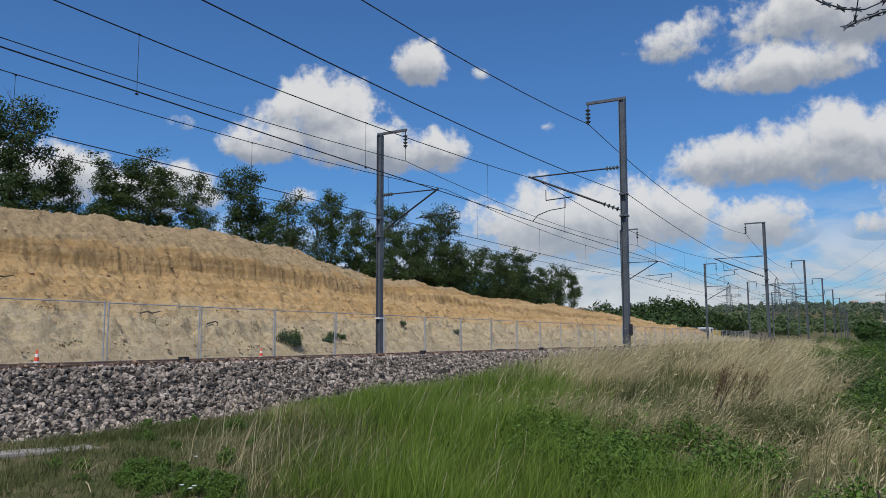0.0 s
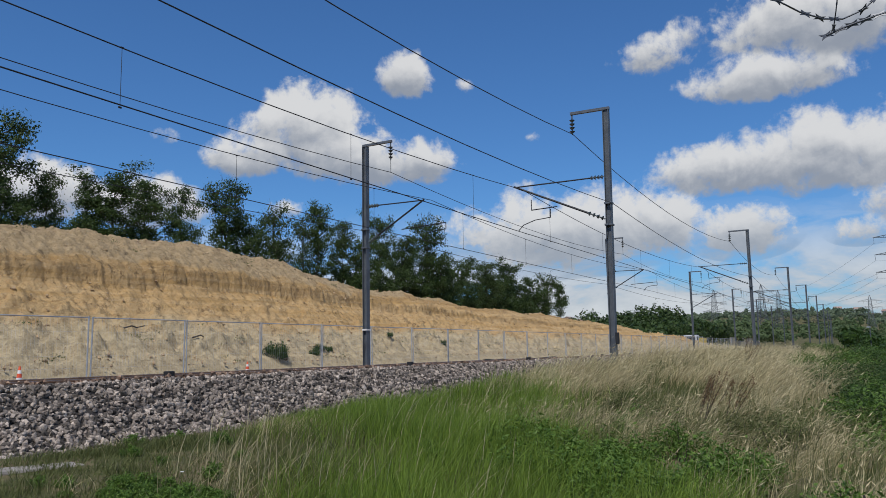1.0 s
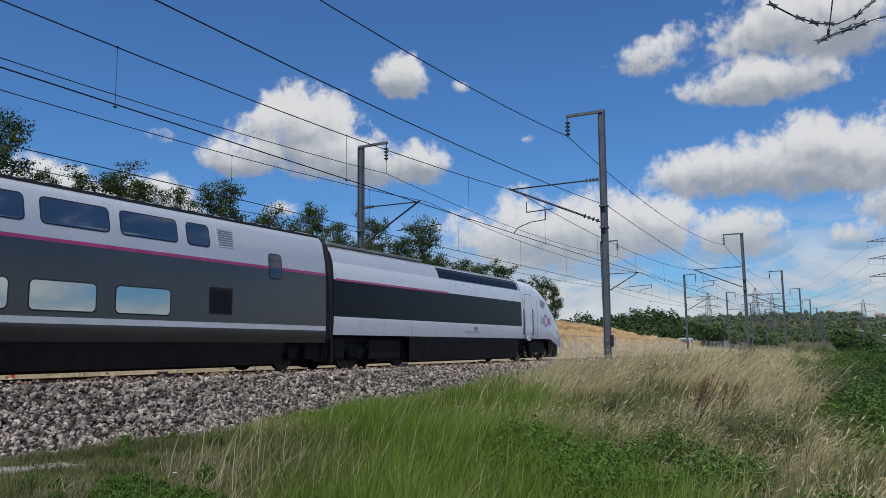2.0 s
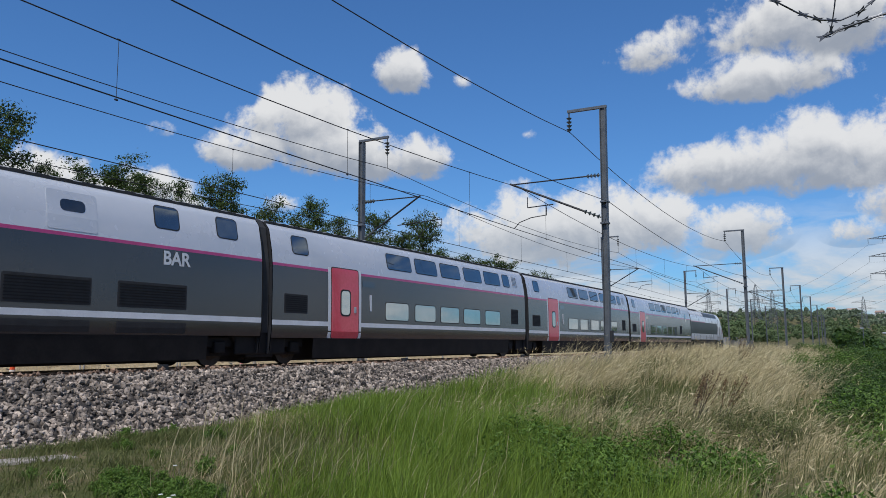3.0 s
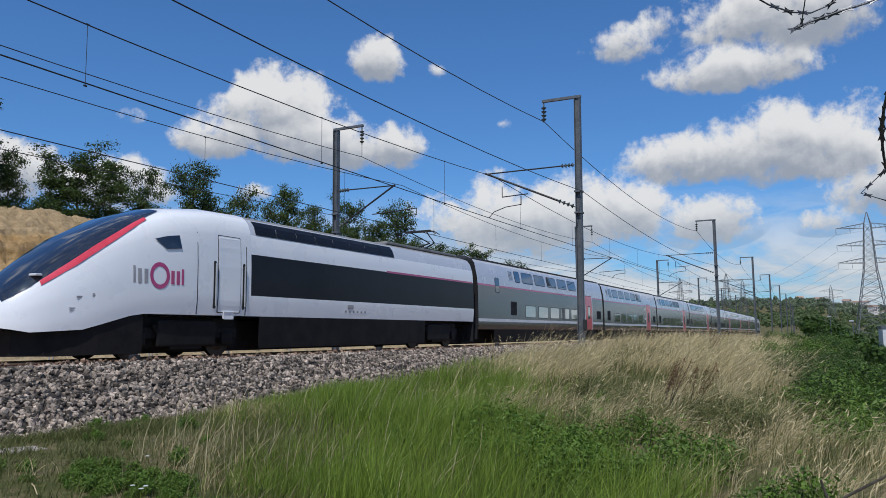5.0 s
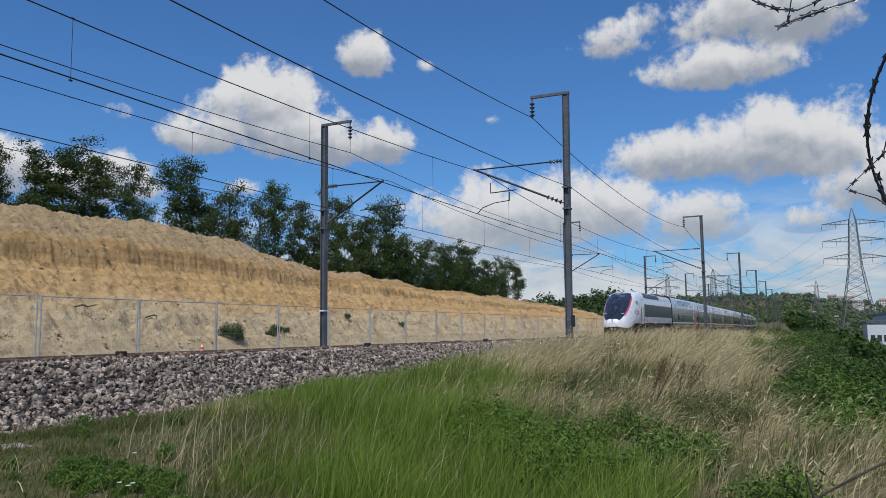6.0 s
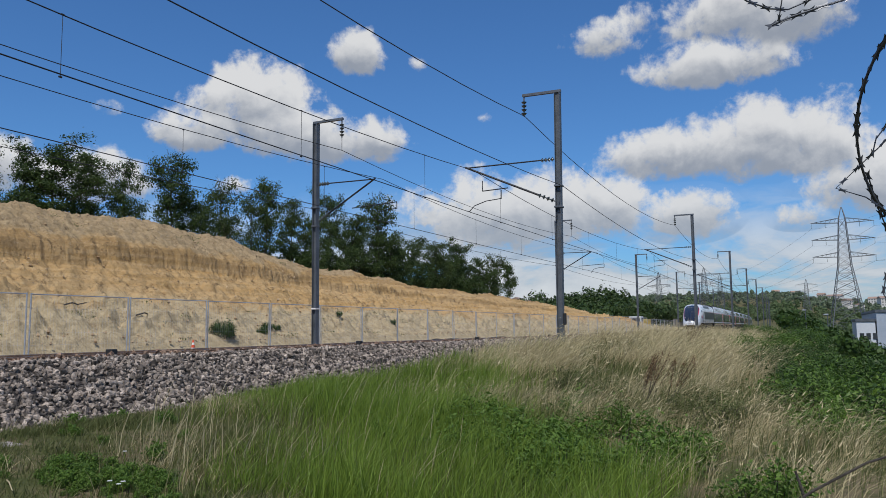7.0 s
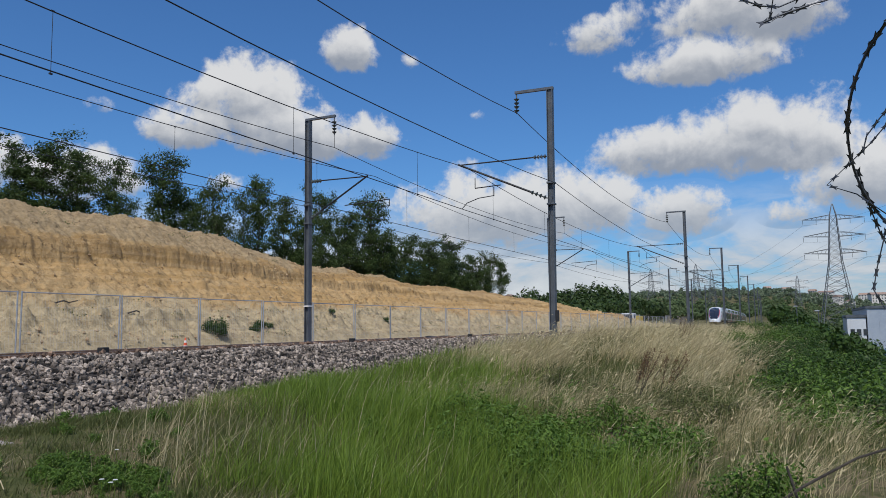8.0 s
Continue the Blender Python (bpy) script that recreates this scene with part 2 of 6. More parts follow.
def make_earth():
    m = bpy.data.materials.new("grassy_earth")
    m.use_nodes = True
    N = Nodes(m.node_tree)
    p = N.add("ShaderNodeBsdfPrincipled")
    co = N.add("ShaderNodeTexCoord").outputs["Object"]
    a = N.ramp(N.noise(co, 0.8, 5.0, 0.6), 0.38, 0.62)
    b = N.noise(co, 9.0, 4.0, 0.65)
    col = N.mix(a, (0.085, 0.095, 0.035), (0.19, 0.15, 0.09))
    col = N.mix(N.ramp(b, 0.45, 0.75), col, (0.05, 0.07, 0.02))
    N.put(p.inputs["Base Color"], col)
    p.inputs["Roughness"].default_value = 0.95
    p.inputs["Specular IOR Level"].default_value = 0.1
    bp = N.add("ShaderNodeBump")
    bp.inputs["Distance"].default_value = 0.04
    N.put(bp.inputs["Height"], N.noise(co, 14.0, 5.0, 0.7))
    N.put(p.inputs["Normal"], bp.outputs[0])
    N.put(N.add("ShaderNodeOutputMaterial").inputs["Surface"], p.outputs[0])
    return m


M_EARTH = make_earth()
ground = polymesh("ground", np.stack([gx, gy, gz], -1).reshape(-1, 3), grid_faces(len(xs), len(ys)), M_EARTH, True)
tagged(ground, "grassy earth falling away beside the railway line", "ground", kind="structure")

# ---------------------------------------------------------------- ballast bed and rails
# near-black bed: shade in the gaps between loose stones is painted in
M_BED_SHADED = surface("ballast_bed", (0.022, 0.018, 0.016), (0.06, 0.05, 0.045), 14.0, 0.9, 0.0, 0.03, 22)
M_RUST = surface("rusty_ballast", (0.16, 0.095, 0.06), (0.30, 0.21, 0.15), 12.0, 0.9, 0.0, 0.03, 22)


def bed_z(across):
    """Cross-section of the two-track ballast bed."""
    pts_x = [-6.6, -4.6, -3.2, -2.0, -1.35, 1.35, 2.1, 3.1, 5.75, 5.95, 6.35, 7.45, 8.3]
    pts_z = [-0.42, -0.36, -0.34, -0.10, -0.17, -0.17, -0.25, -0.10, -0.02, 0.07, 0.06, -0.62, -0.80]
    return np.interp(across, pts_x, pts_z)


ss = np.concatenate([np.linspace(-300, -20, 40), np.linspace(-18, 80, 160), np.linspace(84, 900, 160)])
cs = np.concatenate([np.linspace(-6.6, 5.6, 40)[:-1], np.linspace(5.6, 8.3, 22)])
sg, cg = np.meshgrid(ss, cs, indexing="ij")
bz = bed_z(cg) + GRADE * sg + 0.03 * fnoise(sg * 2.2, cg * 2.2, 2)
bed = polymesh("ballast_bed", np.stack([line_x(sg) + cg, sg + CURVE * sg * cg, bz], -1).reshape(-1, 3), grid_faces(len(ss), len(cs)), M_BED_SHADED, True)
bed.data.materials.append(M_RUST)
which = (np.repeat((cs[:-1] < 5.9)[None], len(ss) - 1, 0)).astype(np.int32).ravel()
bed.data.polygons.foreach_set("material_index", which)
tagged(bed, "crushed-stone ballast bed under two tracks, shoulder painted dark as gap shade", "ballast", kind="structure")

RAIL = [(-0.075, -0.172), (0.075, -0.172), (0.075, -0.16), (0.012, -0.14), (0.010, -0.05), (0.036, -0.035), (0.036, -0.004), (0.030, 0.0), (-0.030, 0.0), (-0.036, -0.004), (-0.036, -0.035), (-0.010, -0.05), (-0.012, -0.14), (-0.075, -0.16)]


def rail(across, up):
    st = np.concatenate([np.linspace(-300, -25, 20), np.linspace(-20, 120, 30), np.linspace(130, 900, 50)])
    prof = np.array(RAIL)
    v = np.empty((len(st), len(prof) + 1, 3))
    pr = np.vstack([prof, prof[:1]])
    v[:, :, 0] = line_x(st)[:, None] + across + pr[None, :, 0]
    v[:, :, 1] = st[:, None]
    v[:, :, 2] = GRADE * st[:, None] + up + pr[None, :, 1]
    ob = polymesh("rail", v.reshape(-1, 3), grid_faces(len(st), len(prof) + 1), M_RAIL)
    ob.data.materials.append(M_RAILTOP)
    for pl in ob.data.polygons:
        if pl.normal.z * 0 + (pl.index % len(prof)) in (6, 7, 8):
            pl.material_index = 1
    return tagged(ob, "rust-brown steel rail with a polished top", "rail", "rails of the line", "structure")


NEAR_UP = 0.0
for centre, up in ((0.0, 0.0), (X_NEAR, NEAR_UP)):
    for half in (-0.7535, 0.7535):
        rail(centre + half, up)


def sleeper():
    bm = bmesh.new()
    for y0, y1 in ((-1.2, -0.36), (0.36, 1.2)):
        box(bm, y0, y1, -0.14, 0.14, -0.20, 0.0, 0.02)
    box(bm, -0.4, 0.4, -0.03, 0.03, -0.15, -0.06)
    me = bpy.data.meshes.new("sleeper")
    bm.to_mesh(me)
    bm.free()
    me.materials.append(M_CONCRETE)
    return me


SLEEPER = sleeper()
for k in range(110):
    for centre, up in ((0.0, 0.0), (X_NEAR, NEAR_UP)):
        ob = new("sleeper", SLEEPER)
        ob.matrix_basis = line_pose(2.0 + 0.6 * k, centre, up - 0.172)
        tagged(ob, "grey twin-block concrete sleeper in the ballast", "sleeper", "sleepers of the line")
# ---------------------------------------------------------------- masts and overhead line


def ibeam(bm, x, y, z0, z1, wide=0.24, deep=0.24, t=0.018):
    """An upright H-section, one solid, with its flanges square to the track."""
    d, w, k = deep / 2, wide / 2, t / 2
    ring = [(-d, -w), (-d + t, -w), (-d + t, -k), (d - t, -k), (d - t, -w), (d, -w), (d, w), (d - t, w), (d - t, k), (-d + t, k), (-d + t, w), (-d, w)]
    lo = [bm.verts.new((x + p, y + q, z0)) for p, q in ring]
    hi_ = [bm.verts.new((x + p, y + q, z1)) for p, q in ring]
    for i in range(12):
        j = (i + 1) % 12
        bm.faces.new((lo[i], lo[j], hi_[j], hi_[i]))
    for r in (lo, hi_):
        bm.faces.new((r[0], r[1], r[10], r[11]))
        bm.faces.new((r[2], r[3], r[8], r[9]))
        bm.faces.new((r[4], r[5], r[6], r[7]))


def insulator(bm, a, b, discs=4, r=0.10):
    """Ribbed insulator from a to b."""
    a, b = Vector(a), Vector(b)
    rod(bm, a, b, 0.025)
    for i in range(discs):
        f = (i + 0.7) / (discs + 0.4)
        c = a.lerp(b, f)
        n = (b - a).normalized() * 0.035
        rod(bm, c - n, c + n, r, r * 0.45, 10)


def mast(side, height, bracket=1, label="grey steel catenary mast with a cantilever bracket beside the track"):
    """side +1: the bracket reaches to -x. Local origin at the rail level, at the foot of the mast."""
    d = -side
    root = empty("catenary_mast", Matrix(), label, "mast", "masts along the line")
    bm = bmesh.new()
    ibeam(bm, 0, 0, -0.9, height, 0.25, 0.22, 0.02)
    part("post", bm, M_STEEL, root)
    bm = bmesh.new()
    box(bm, -0.34, 0.34, -0.34, 0.34, -1.0, -0.25, 0.03)
    part("footing", bm, M_CONCRETE, root)
    bm = bmesh.new()
    box(bm, min(-0.14 * d, 1.42 * d), max(-0.14 * d, 1.42 * d), -0.06, 0.06, height, height + 0.10)
    rod(bm, (1.36 * d, 0, height), (1.36 * d, 0, height - 0.16), 0.03)
    part("feeder_arm", bm, M_STEEL, root)
    bm = bmesh.new()
    insulator(bm, (1.36 * d, 0, height - 0.14), (1.36 * d, 0, height - 0.80), 4, 0.11)
    part("insulator", bm, M_INSUL, root, "grey-green ribbed glass insulator")
    if side < 0:
        bm = bmesh.new()
        rod(bm, (1.36 * d, 0, height - 0.80), (1.36 * d, 0, 8.36), 0.012)
        part("hanger", bm, M_WIRE, root)
    if not bracket:
        return root
    reach = 3.82 if bracket == 1 else 3.0
    tip = (reach * d, 0, 6.92)
    bm = bmesh.new()
    insulator(bm, (0.16 * d, 0, 6.95), (0.75 * d, 0, 6.95), 4, 0.09)
    part("stay_insulator", bm, M_INSUL, root)
    bm = bmesh.new()
    rod(bm, (0.7 * d, 0, 6.95), tip, 0.028)
    part("stay_tube", bm, M_WIRE, root)
    a = Vector((0.16 * d, 0, 5.32))
    b = Vector(tip)
    bm = bmesh.new()
    insulator(bm, a, a.lerp(b, 0.2), 4, 0.09)
    part("strut_insulator", bm, M_INSUL, root)
    bm = bmesh.new()
    rod(bm, a.lerp(b, 0.18), a.lerp(b, 1.02), 0.04)
    part("strut_tube", bm, M_WIRE, root)
    # registration arm under the strut
    r0 = a.lerp(b, 0.52)
    r1 = Vector((3.15 * d, 0, 5.93)) if bracket == 1 else Vector((4.1 * d, 0, 5.85))
    r0 = Vector((r0.x, 0, 5.98)) if bracket == 1 else Vector((1.9 * d, 0, 5.75))
    bm = bmesh.new()
    rod(bm, r0, r1, 0.022)
    up = r1 + Vector((0, 0, 0.42 if bracket == 1 else -0.28))
    rod(bm, r1, up, 0.018)
    part("registration_arm", bm, M_WIRE, root)
    bm = bmesh.new()
    if bracket == 1:
        k = Vector((2.35 * d, 0, 5.92))
        rod(bm, k, k + Vector((0, 0, -0.36)), 0.02)
        pts = [k + Vector((0, 0, -0.34)), Vector((3.0 * d, 0, 5.52)), Vector((3.5 * d, 0, 5.36)), Vector((3.72 * d, 0, 5.14))]
    else:
        k = Vector((4.1 * d, 0, 5.57))
        pts = [k, Vector((3.6 * d, 0, 5.55)), Vector((3.2 * d, 0, 5.45)), Vector((2.95 * d, 0, 5.14))]
    for p0, p1 in zip(pts, pts[1:]):
        rod(bm, p0, p1, 0.018)
    part("steady_arm", bm, M_WIRE, root)
    for z in (5.05, 5.87):
        bm = bmesh.new()
        box(bm, -0.15, 0.15, -0.15, 0.15, z, z + 0.07, 0.01)
        part("clamp", bm, M_STEEL, root)
    return root


NEAR_S = [-44.5, -8.3, 27.91, 64.44, 98.8, 130.3, 162.2, 197, 232, 268, 305]
FAR_S = [-44.5, -8.0, 27.87, 64.0, 98.97, 134.5, 168.5, 200, 236, 272]
ACROSS_N, ACROSS_F = 7.9, -3.4
near_mast = mast(1, 9.55)
near_mast.matrix_basis = line_pose(NEAR_S[0], ACROSS_N)
for s in NEAR_S[1:]:
    if s == 27.91:                                    # this one stands closer in and leans outwards
        copy_thing(near_mast, line_pose(s, ACROSS_N - 0.24) @ pose(0, 0, 0, 0, 0.69, 0))
    else:
        copy_thing(near_mast, line_pose(s, ACROSS_N))
far_mast = mast(-1, 9.72, bracket=2)
far_mast.matrix_basis = line_pose(FAR_S[0], ACROSS_F)
for s in FAR_S[1:]:
    copy_thing(far_mast, line_pose(s, ACROSS_F))


def wire(name, spans, sag, r, label, group):
    """One line from support to support; spans: (s, across, up) of the supports."""
    cu = bpy.data.curves.new(name, "CURVE")
    cu.dimensions, cu.bevel_depth, cu.bevel_resolution, cu.twist_mode = "3D", r * 1.2, 2, "Z_UP"
    pts = []
    for (s0, c0, u0), (s1, c1, u1) in zip(spans, spans[1:]):
        for i in range(12):
            f = i / 12
            pts.append(on_line(s0 + (s1 - s0) * f, c0 + (c1 - c0) * f, u0 + (u1 - u0) * f - 4 * sag * f * (1 - f)))
    pts.append(on_line(*spans[-1]))
    sp = cu.splines.new("POLY")
    sp.points.add(len(pts) - 1)
    for p, q in zip(sp.points, pts):
        p.co = (*q, 1)
    cu.materials.append(M_WIRE)
    return tagged(new(name, cu), label, "wire", group)


def stagger(i):
    return 0.18 if i % 2 else -0.18


spans_n = [(s, X_NEAR + (0 - 0.1 if i % 2 else -0.2) - 0.05, 6.85) for i, s in enumerate(NEAR_S)]
wire("messenger_wire", spans_n, 0.62, 0.011, "dark bronze messenger wire over the near track", "overhead wires")
wire("contact_wire", [(s, X_NEAR + stagger(i) - 0.05, 5.09) for i, s in enumerate(NEAR_S)], 0.02, 0.012, "dark copper contact wire over the near track", "overhead wires")
spans_f = [(s, 0.0, 6.88) for i, s in enumerate(FAR_S)]
wire("messenger_wire", spans_f, 0.60, 0.010, "dark bronze messenger wire over the far track", "overhead wires")
wire("contact_wire", [(s, stagger(i), 5.12) for i, s in enumerate(FAR_S)], 0.02, 0.011, "dark copper contact wire over the far track", "overhead wires")
wire("feeder_wire", [(s, ACROSS_N - 1.36 - (0.12 if s == 27.91 else 0), 8.79) for s in NEAR_S], 0.84, 0.012, "dark feeder wire hung from the mast arms", "overhead wires")
wire("feeder_wire", [(s, ACROSS_F + 1.36, 8.36) for s in FAR_S], 0.55, 0.012, "dark feeder wire hung from the mast arms", "overhead wires")
wire("earth_wire", [(s, ACROSS_N + 0.14 - (0.17 if s == 27.91 else 0), 5.90) for s in NEAR_S], 0.58, 0.010, "dark earth wire clamped to the masts", "overhead wires")
wire("earth_wire", [(s, ACROSS_F - 0.14, 5.88) for s in FAR_S], 0.30, 0.010, "dark earth wire clamped to the masts", "overhead wires")


def dropper(s, across, top, bottom):
    bm = bmesh.new()
    rod(bm, on_line(s, across, bottom), on_line(s, across, top), 0.006, sides=5)
    for u in (top, bottom):
        p = on_line(s, across, u)
        rod(bm, p - Vector((0, 0.03, 0)), p + Vector((0, 0.03, 0)), 0.02, sides=6)
    return tagged(mesh_object("dropper", bm, M_WIRE), "thin dropper between messenger and contact wire", "dropper", "droppers of the overhead line")


for spans, cw in ((spans_n, 5.08), (spans_f, 5.11)):
    for (s0, c0, u0), (s1, c1, u1) in list(zip(spans, spans[1:]))[1:6]:
        for i in range(5):
            f = (i + 0.4) / 5
            s = s0 + (s1 - s0) * f
            if s > 3:
                dropper(s, c0 + (c1 - c0) * f, u0 - 4 * 0.61 * f * (1 - f), cw)

# ---------------------------------------------------------------- sandy cutting beyond the line


BANK_STEP = 11.0 / 169


def bank_profile(s):
    """Crest height of the sand bank along the line."""
    return np.interp(s, [-60, 0, 15, 26, 31, 35, 40, 45, 57, 60, 80, 109, 130, 150, 170], [5.6, 5.8, 6.1, 6.35, 6.4, 6.2, 5.7, 4.95, 4.9, 4.3, 4.1, 3.4, 1.9, 0.3, -0.9])


bs = np.concatenate([np.linspace(-60, 8, 50)[:-1], np.linspace(8, 64, 620)[:-1], np.linspace(64, 175, 420)])
bw = np.concatenate([np.linspace(0, 11, 170)[:-1], np.linspace(11, 40, 20)])      # metres back from the fence
bsg, bwg = np.meshgrid(bs, bw, indexing="ij")
crest = bank_profile(bsg)
rag = fnoise(bsg * 0.35, bwg * 0.2, 4)
wob = 0.8 * fnoise(bsg * 0.22, bsg * 0 + 2.0, 3)
low = np.interp(bwg + wob, [0, 1.2, 2.6, 4.2], [0.0, 0.35, 1.35, 1.75])          # grey spoil along the foot
rill = 0.30 * fnoise(bsg * 0.5, bsg * 0 + 8.0, 3) + 0.11 * fnoise(bsg * 3.2, bwg * 2.2 + 1.0, 4, 0.65)
mid = np.interp(bwg + wob * 0.7 + rill * smooth(4.6, 6.6, bwg), [4.2, 5.6, 6.95, 7.03, 7.4, 9.6], [0, 0.22, 0.44, 0.62, 0.70, 1.0])      # orange slope with a steep scarp on top
hi = low + (crest - 1.75) * mid
hi = np.where(crest < 2.2, np.minimum(hi, np.maximum(crest, -0.6) * np.clip((bwg + wob) / 6, 0, 1)), hi)
gully = np.abs(fnoise(bsg * 1.5 + 0.4 * bwg, bwg * 0.25, 4, 0.65))
hi = hi + 0.28 * rag * np.clip(bwg / 2, 0, 1) + 0.17 * fnoise(bsg * 2.3, bwg * 2.3, 4, 0.65) * np.clip(bwg, 0, 1) - 0.30 * gully * smooth(4, 6, bwg) * smooth(8.6, 7.4, bwg)
hi = hi + 0.42 * fnoise(bsg * 0.85, bwg * 0.75 + 4, 3, 0.6) * smooth(0.6, 2.0, bwg) * smooth(5.2, 3.8, bwg)
ledge = np.clip(0.10 * fnoise(bsg * 0.8, bwg * 5.0, 3), -0.05, 0.1) * smooth(3.5, 5, bwg) * smooth(9.5, 8, bwg)
lumps = np.clip(fnoise(bsg * 1.1 + 5, bwg * 1.4, 4, 0.6) - 0.12, 0, 1)
hi = hi + 0.75 * lumps * smooth(0.5, 1.6, bwg) * smooth(6.4, 5.0, bwg) + 0.10 * np.abs(fnoise(bsg * 2.8, bwg * 2.2 + 9, 4, 0.65)) * smooth(7.2, 7.8, bwg)
hi = hi + ledge - 0.45 * smooth(11, 30, bwg)
FENCE = -6.6                                                              # the fence, across from the far track


def make_sand():
    m = bpy.data.materials.new("sandy_cutting")
    m.use_nodes = True
    N = Nodes(m.node_tree)
    p = N.add("ShaderNodeBsdfPrincipled")
    co = N.add("ShaderNodeTexCoord").outputs["Object"]
    sp = N.add("ShaderNodeSeparateXYZ")
    N.put(sp.inputs[0], co)
    n1 = N.noise(co, 0.45, 6.0, 0.6)
    n2 = N.noise(co, 3.2, 6.0, 0.65)
    strat = N.noise(N.vec("MULTIPLY", co, (0.3, 0.12, 3.2)), 1.0, 4.0, 0.6)
    # layers of the ground, by height above the line
    tilt = N.math("ADD", sp.outputs["Z"], N.math("MULTIPLY", sp.outputs["Y"], 0.008))
    h = N.math("ADD", tilt, N.math("ADD", N.math("MULTIPLY", N.math("SUBTRACT", n1, 0.5), 2.0), N.math("MULTIPLY", N.math("SUBTRACT", N.noise(co, 0.11, 3.0), 0.5), 2.4)))
    grey = N.mix(N.ramp(n2, 0.3, 0.7), (0.36, 0.280, 0.165), (0.55, 0.440, 0.275))
    orange = N.mix(N.ramp(strat, 0.32, 0.68), (0.42, 0.265, 0.110), (0.53, 0.360, 0.180))
    orange = N.mix(N.ramp(n2, 0.5, 0.8), orange, (0.36, 0.205, 0.085))
    top = N.mix(N.ramp(n2, 0.3, 0.7), (0.31, 0.222, 0.120), (0.46, 0.338, 0.195))
    col = N.mix(N.ramp(h, 1.6, 2.5), grey, orange)
    rim_shade = N.math("MULTIPLY", N.ramp(h, 4.25, 4.55), N.ramp(h, 5.0, 4.7))           # a darker seam under the topsoil: shade of its overhang, painted in
    col = N.mix(N.math("MULTIPLY", rim_shade, 0.40), col, (0.22, 0.135, 0.06))
    col = N.mix(N.ramp(h, 4.8, 5.2), col, top)
    col = N.mix(N.math("MULTIPLY", N.ramp(N.noise(co, 1.6, 6.0, 0.72), 0.55, 0.66), 0.7), col, (0.15, 0.10, 0.055))
    speck = N.noise(N.vec("MULTIPLY", co, (1.0, 0.6, 1.6)), 9.0, 5.0, 0.7)
    col = N.mix(N.math("MULTIPLY", N.ramp(speck, 0.58, 0.70), 0.5), col, (0.13, 0.085, 0.045))
    col = N.mix(N.math("MULTIPLY", N.ramp(speck, 0.44, 0.32), 0.5), col, (0.52, 0.42, 0.29))
    N.put(p.inputs["Base Color"], col)
    p.inputs["Roughness"].default_value = 0.95
    p.inputs["Specular IOR Level"].default_value = 0.15
    bp = N.add("ShaderNodeBump")
    bp.inputs["Distance"].default_value = 0.16
    N.put(bp.inputs["Height"], N.math("ADD", N.noise(co, 3.4, 8.0, 0.70), N.math("MULTIPLY", strat, 0.35)))
    N.put(p.inputs["Normal"], bp.outputs[0])
    N.put(N.add("ShaderNodeOutputMaterial").inputs["Surface"], p.outputs[0])
    return m


M_SAND = make_sand()
bank = polymesh("earth_bank", np.stack([line_x(bsg) + FENCE - 0.3 - bwg, bsg, hi - 0.35 * smooth(0.8, 0, bwg)], -1).reshape(-1, 3), grid_faces(len(bs), len(bw)), M_SAND, True)
tagged(bank, "freshly cut orange and tan sand bank behind the fence", "earth bank", kind="structure")
# ---------------------------------------------------------------- the train
M_WHITE = surface("white_train_paint", (0.76, 0.79, 0.83), (0.80, 0.82, 0.85), 0.25, 0.28, 0.0, 0.0, fine=1.1, coat=0.5)
M_SILVER = surface("silver_train_paint", (0.49, 0.52, 0.57), (0.55, 0.57, 0.62), 0.25, 0.27, 0.1, 0.0, fine=1.1, coat=0.5)
M_DARK = surface("dark_grey_train_paint", (0.022, 0.023, 0.026), (0.030, 0.031, 0.035), 0.4, 0.25, 0.0, 0.0, fine=1.5, coat=0.8, coat_rough=0.16)
M_SKIRT = surface("grimy_black_skirt", (0.006, 0.006, 0.007), (0.016, 0.015, 0.015), 2.0, 0.7, spec=0.2)
M_BAND = surface("black_side_band", (0.006, 0.008, 0.013), (0.010, 0.013, 0.020), 0.5, 0.3, spec=0.18)
M_PINK = surface("magenta_stripe", (0.40, 0.03, 0.14), (0.48, 0.05, 0.19), 2.0, 0.3, coat=0.4)
M_RED = surface("red_door_paint", (0.62, 0.045, 0.07), (0.72, 0.07, 0.11), 1.2, 0.3, coat=0.5)
M_LINE = surface("pale_stripe_paint", (0.58, 0.60, 0.63), (0.68, 0.70, 0.73), 2.0, 0.35)
M_GLASS = surface("coated_train_glass", (0.42, 0.47, 0.48), (0.47, 0.52, 0.53), 0.5, 0.035, 0.9)
# upper panes darker: a reflection of dark trees is put into their colour
M_GLASS_UP = surface("darkened_upper_glass", (0.17, 0.20, 0.22), (0.22, 0.25, 0.27), 0.5, 0.035, 0.9)
M_DGLASS = surface("dark_train_glass", (0.012, 0.016, 0.028), (0.02, 0.026, 0.04), 0.5, 0.05, 0.0, coat=1.0)
M_RUBBER = surface("black_rubber", (0.012, 0.012, 0.013), (0.025, 0.025, 0.027), 4.0, 0.7)
M_ROOF = surface("sooty_roof", (0.15, 0.15, 0.15), (0.27, 0.27, 0.27), 1.0, 0.6)
# wheel colour darkened to hold the shade under the cars
M_TYRE = surface("wheel_steel_shaded", (0.025, 0.021, 0.019), (0.06, 0.048, 0.04), 4.0, 0.5, 0.6)
M_LOGO = surface("logo_grey", (0.30, 0.30, 0.32), (0.36, 0.36, 0.38), 2.0, 0.4)

COACH_Z = [0.35, 0.75, 1.0, 2.3, 2.9, 3.3, 3.9, 4.1, 4.25, 4.32]
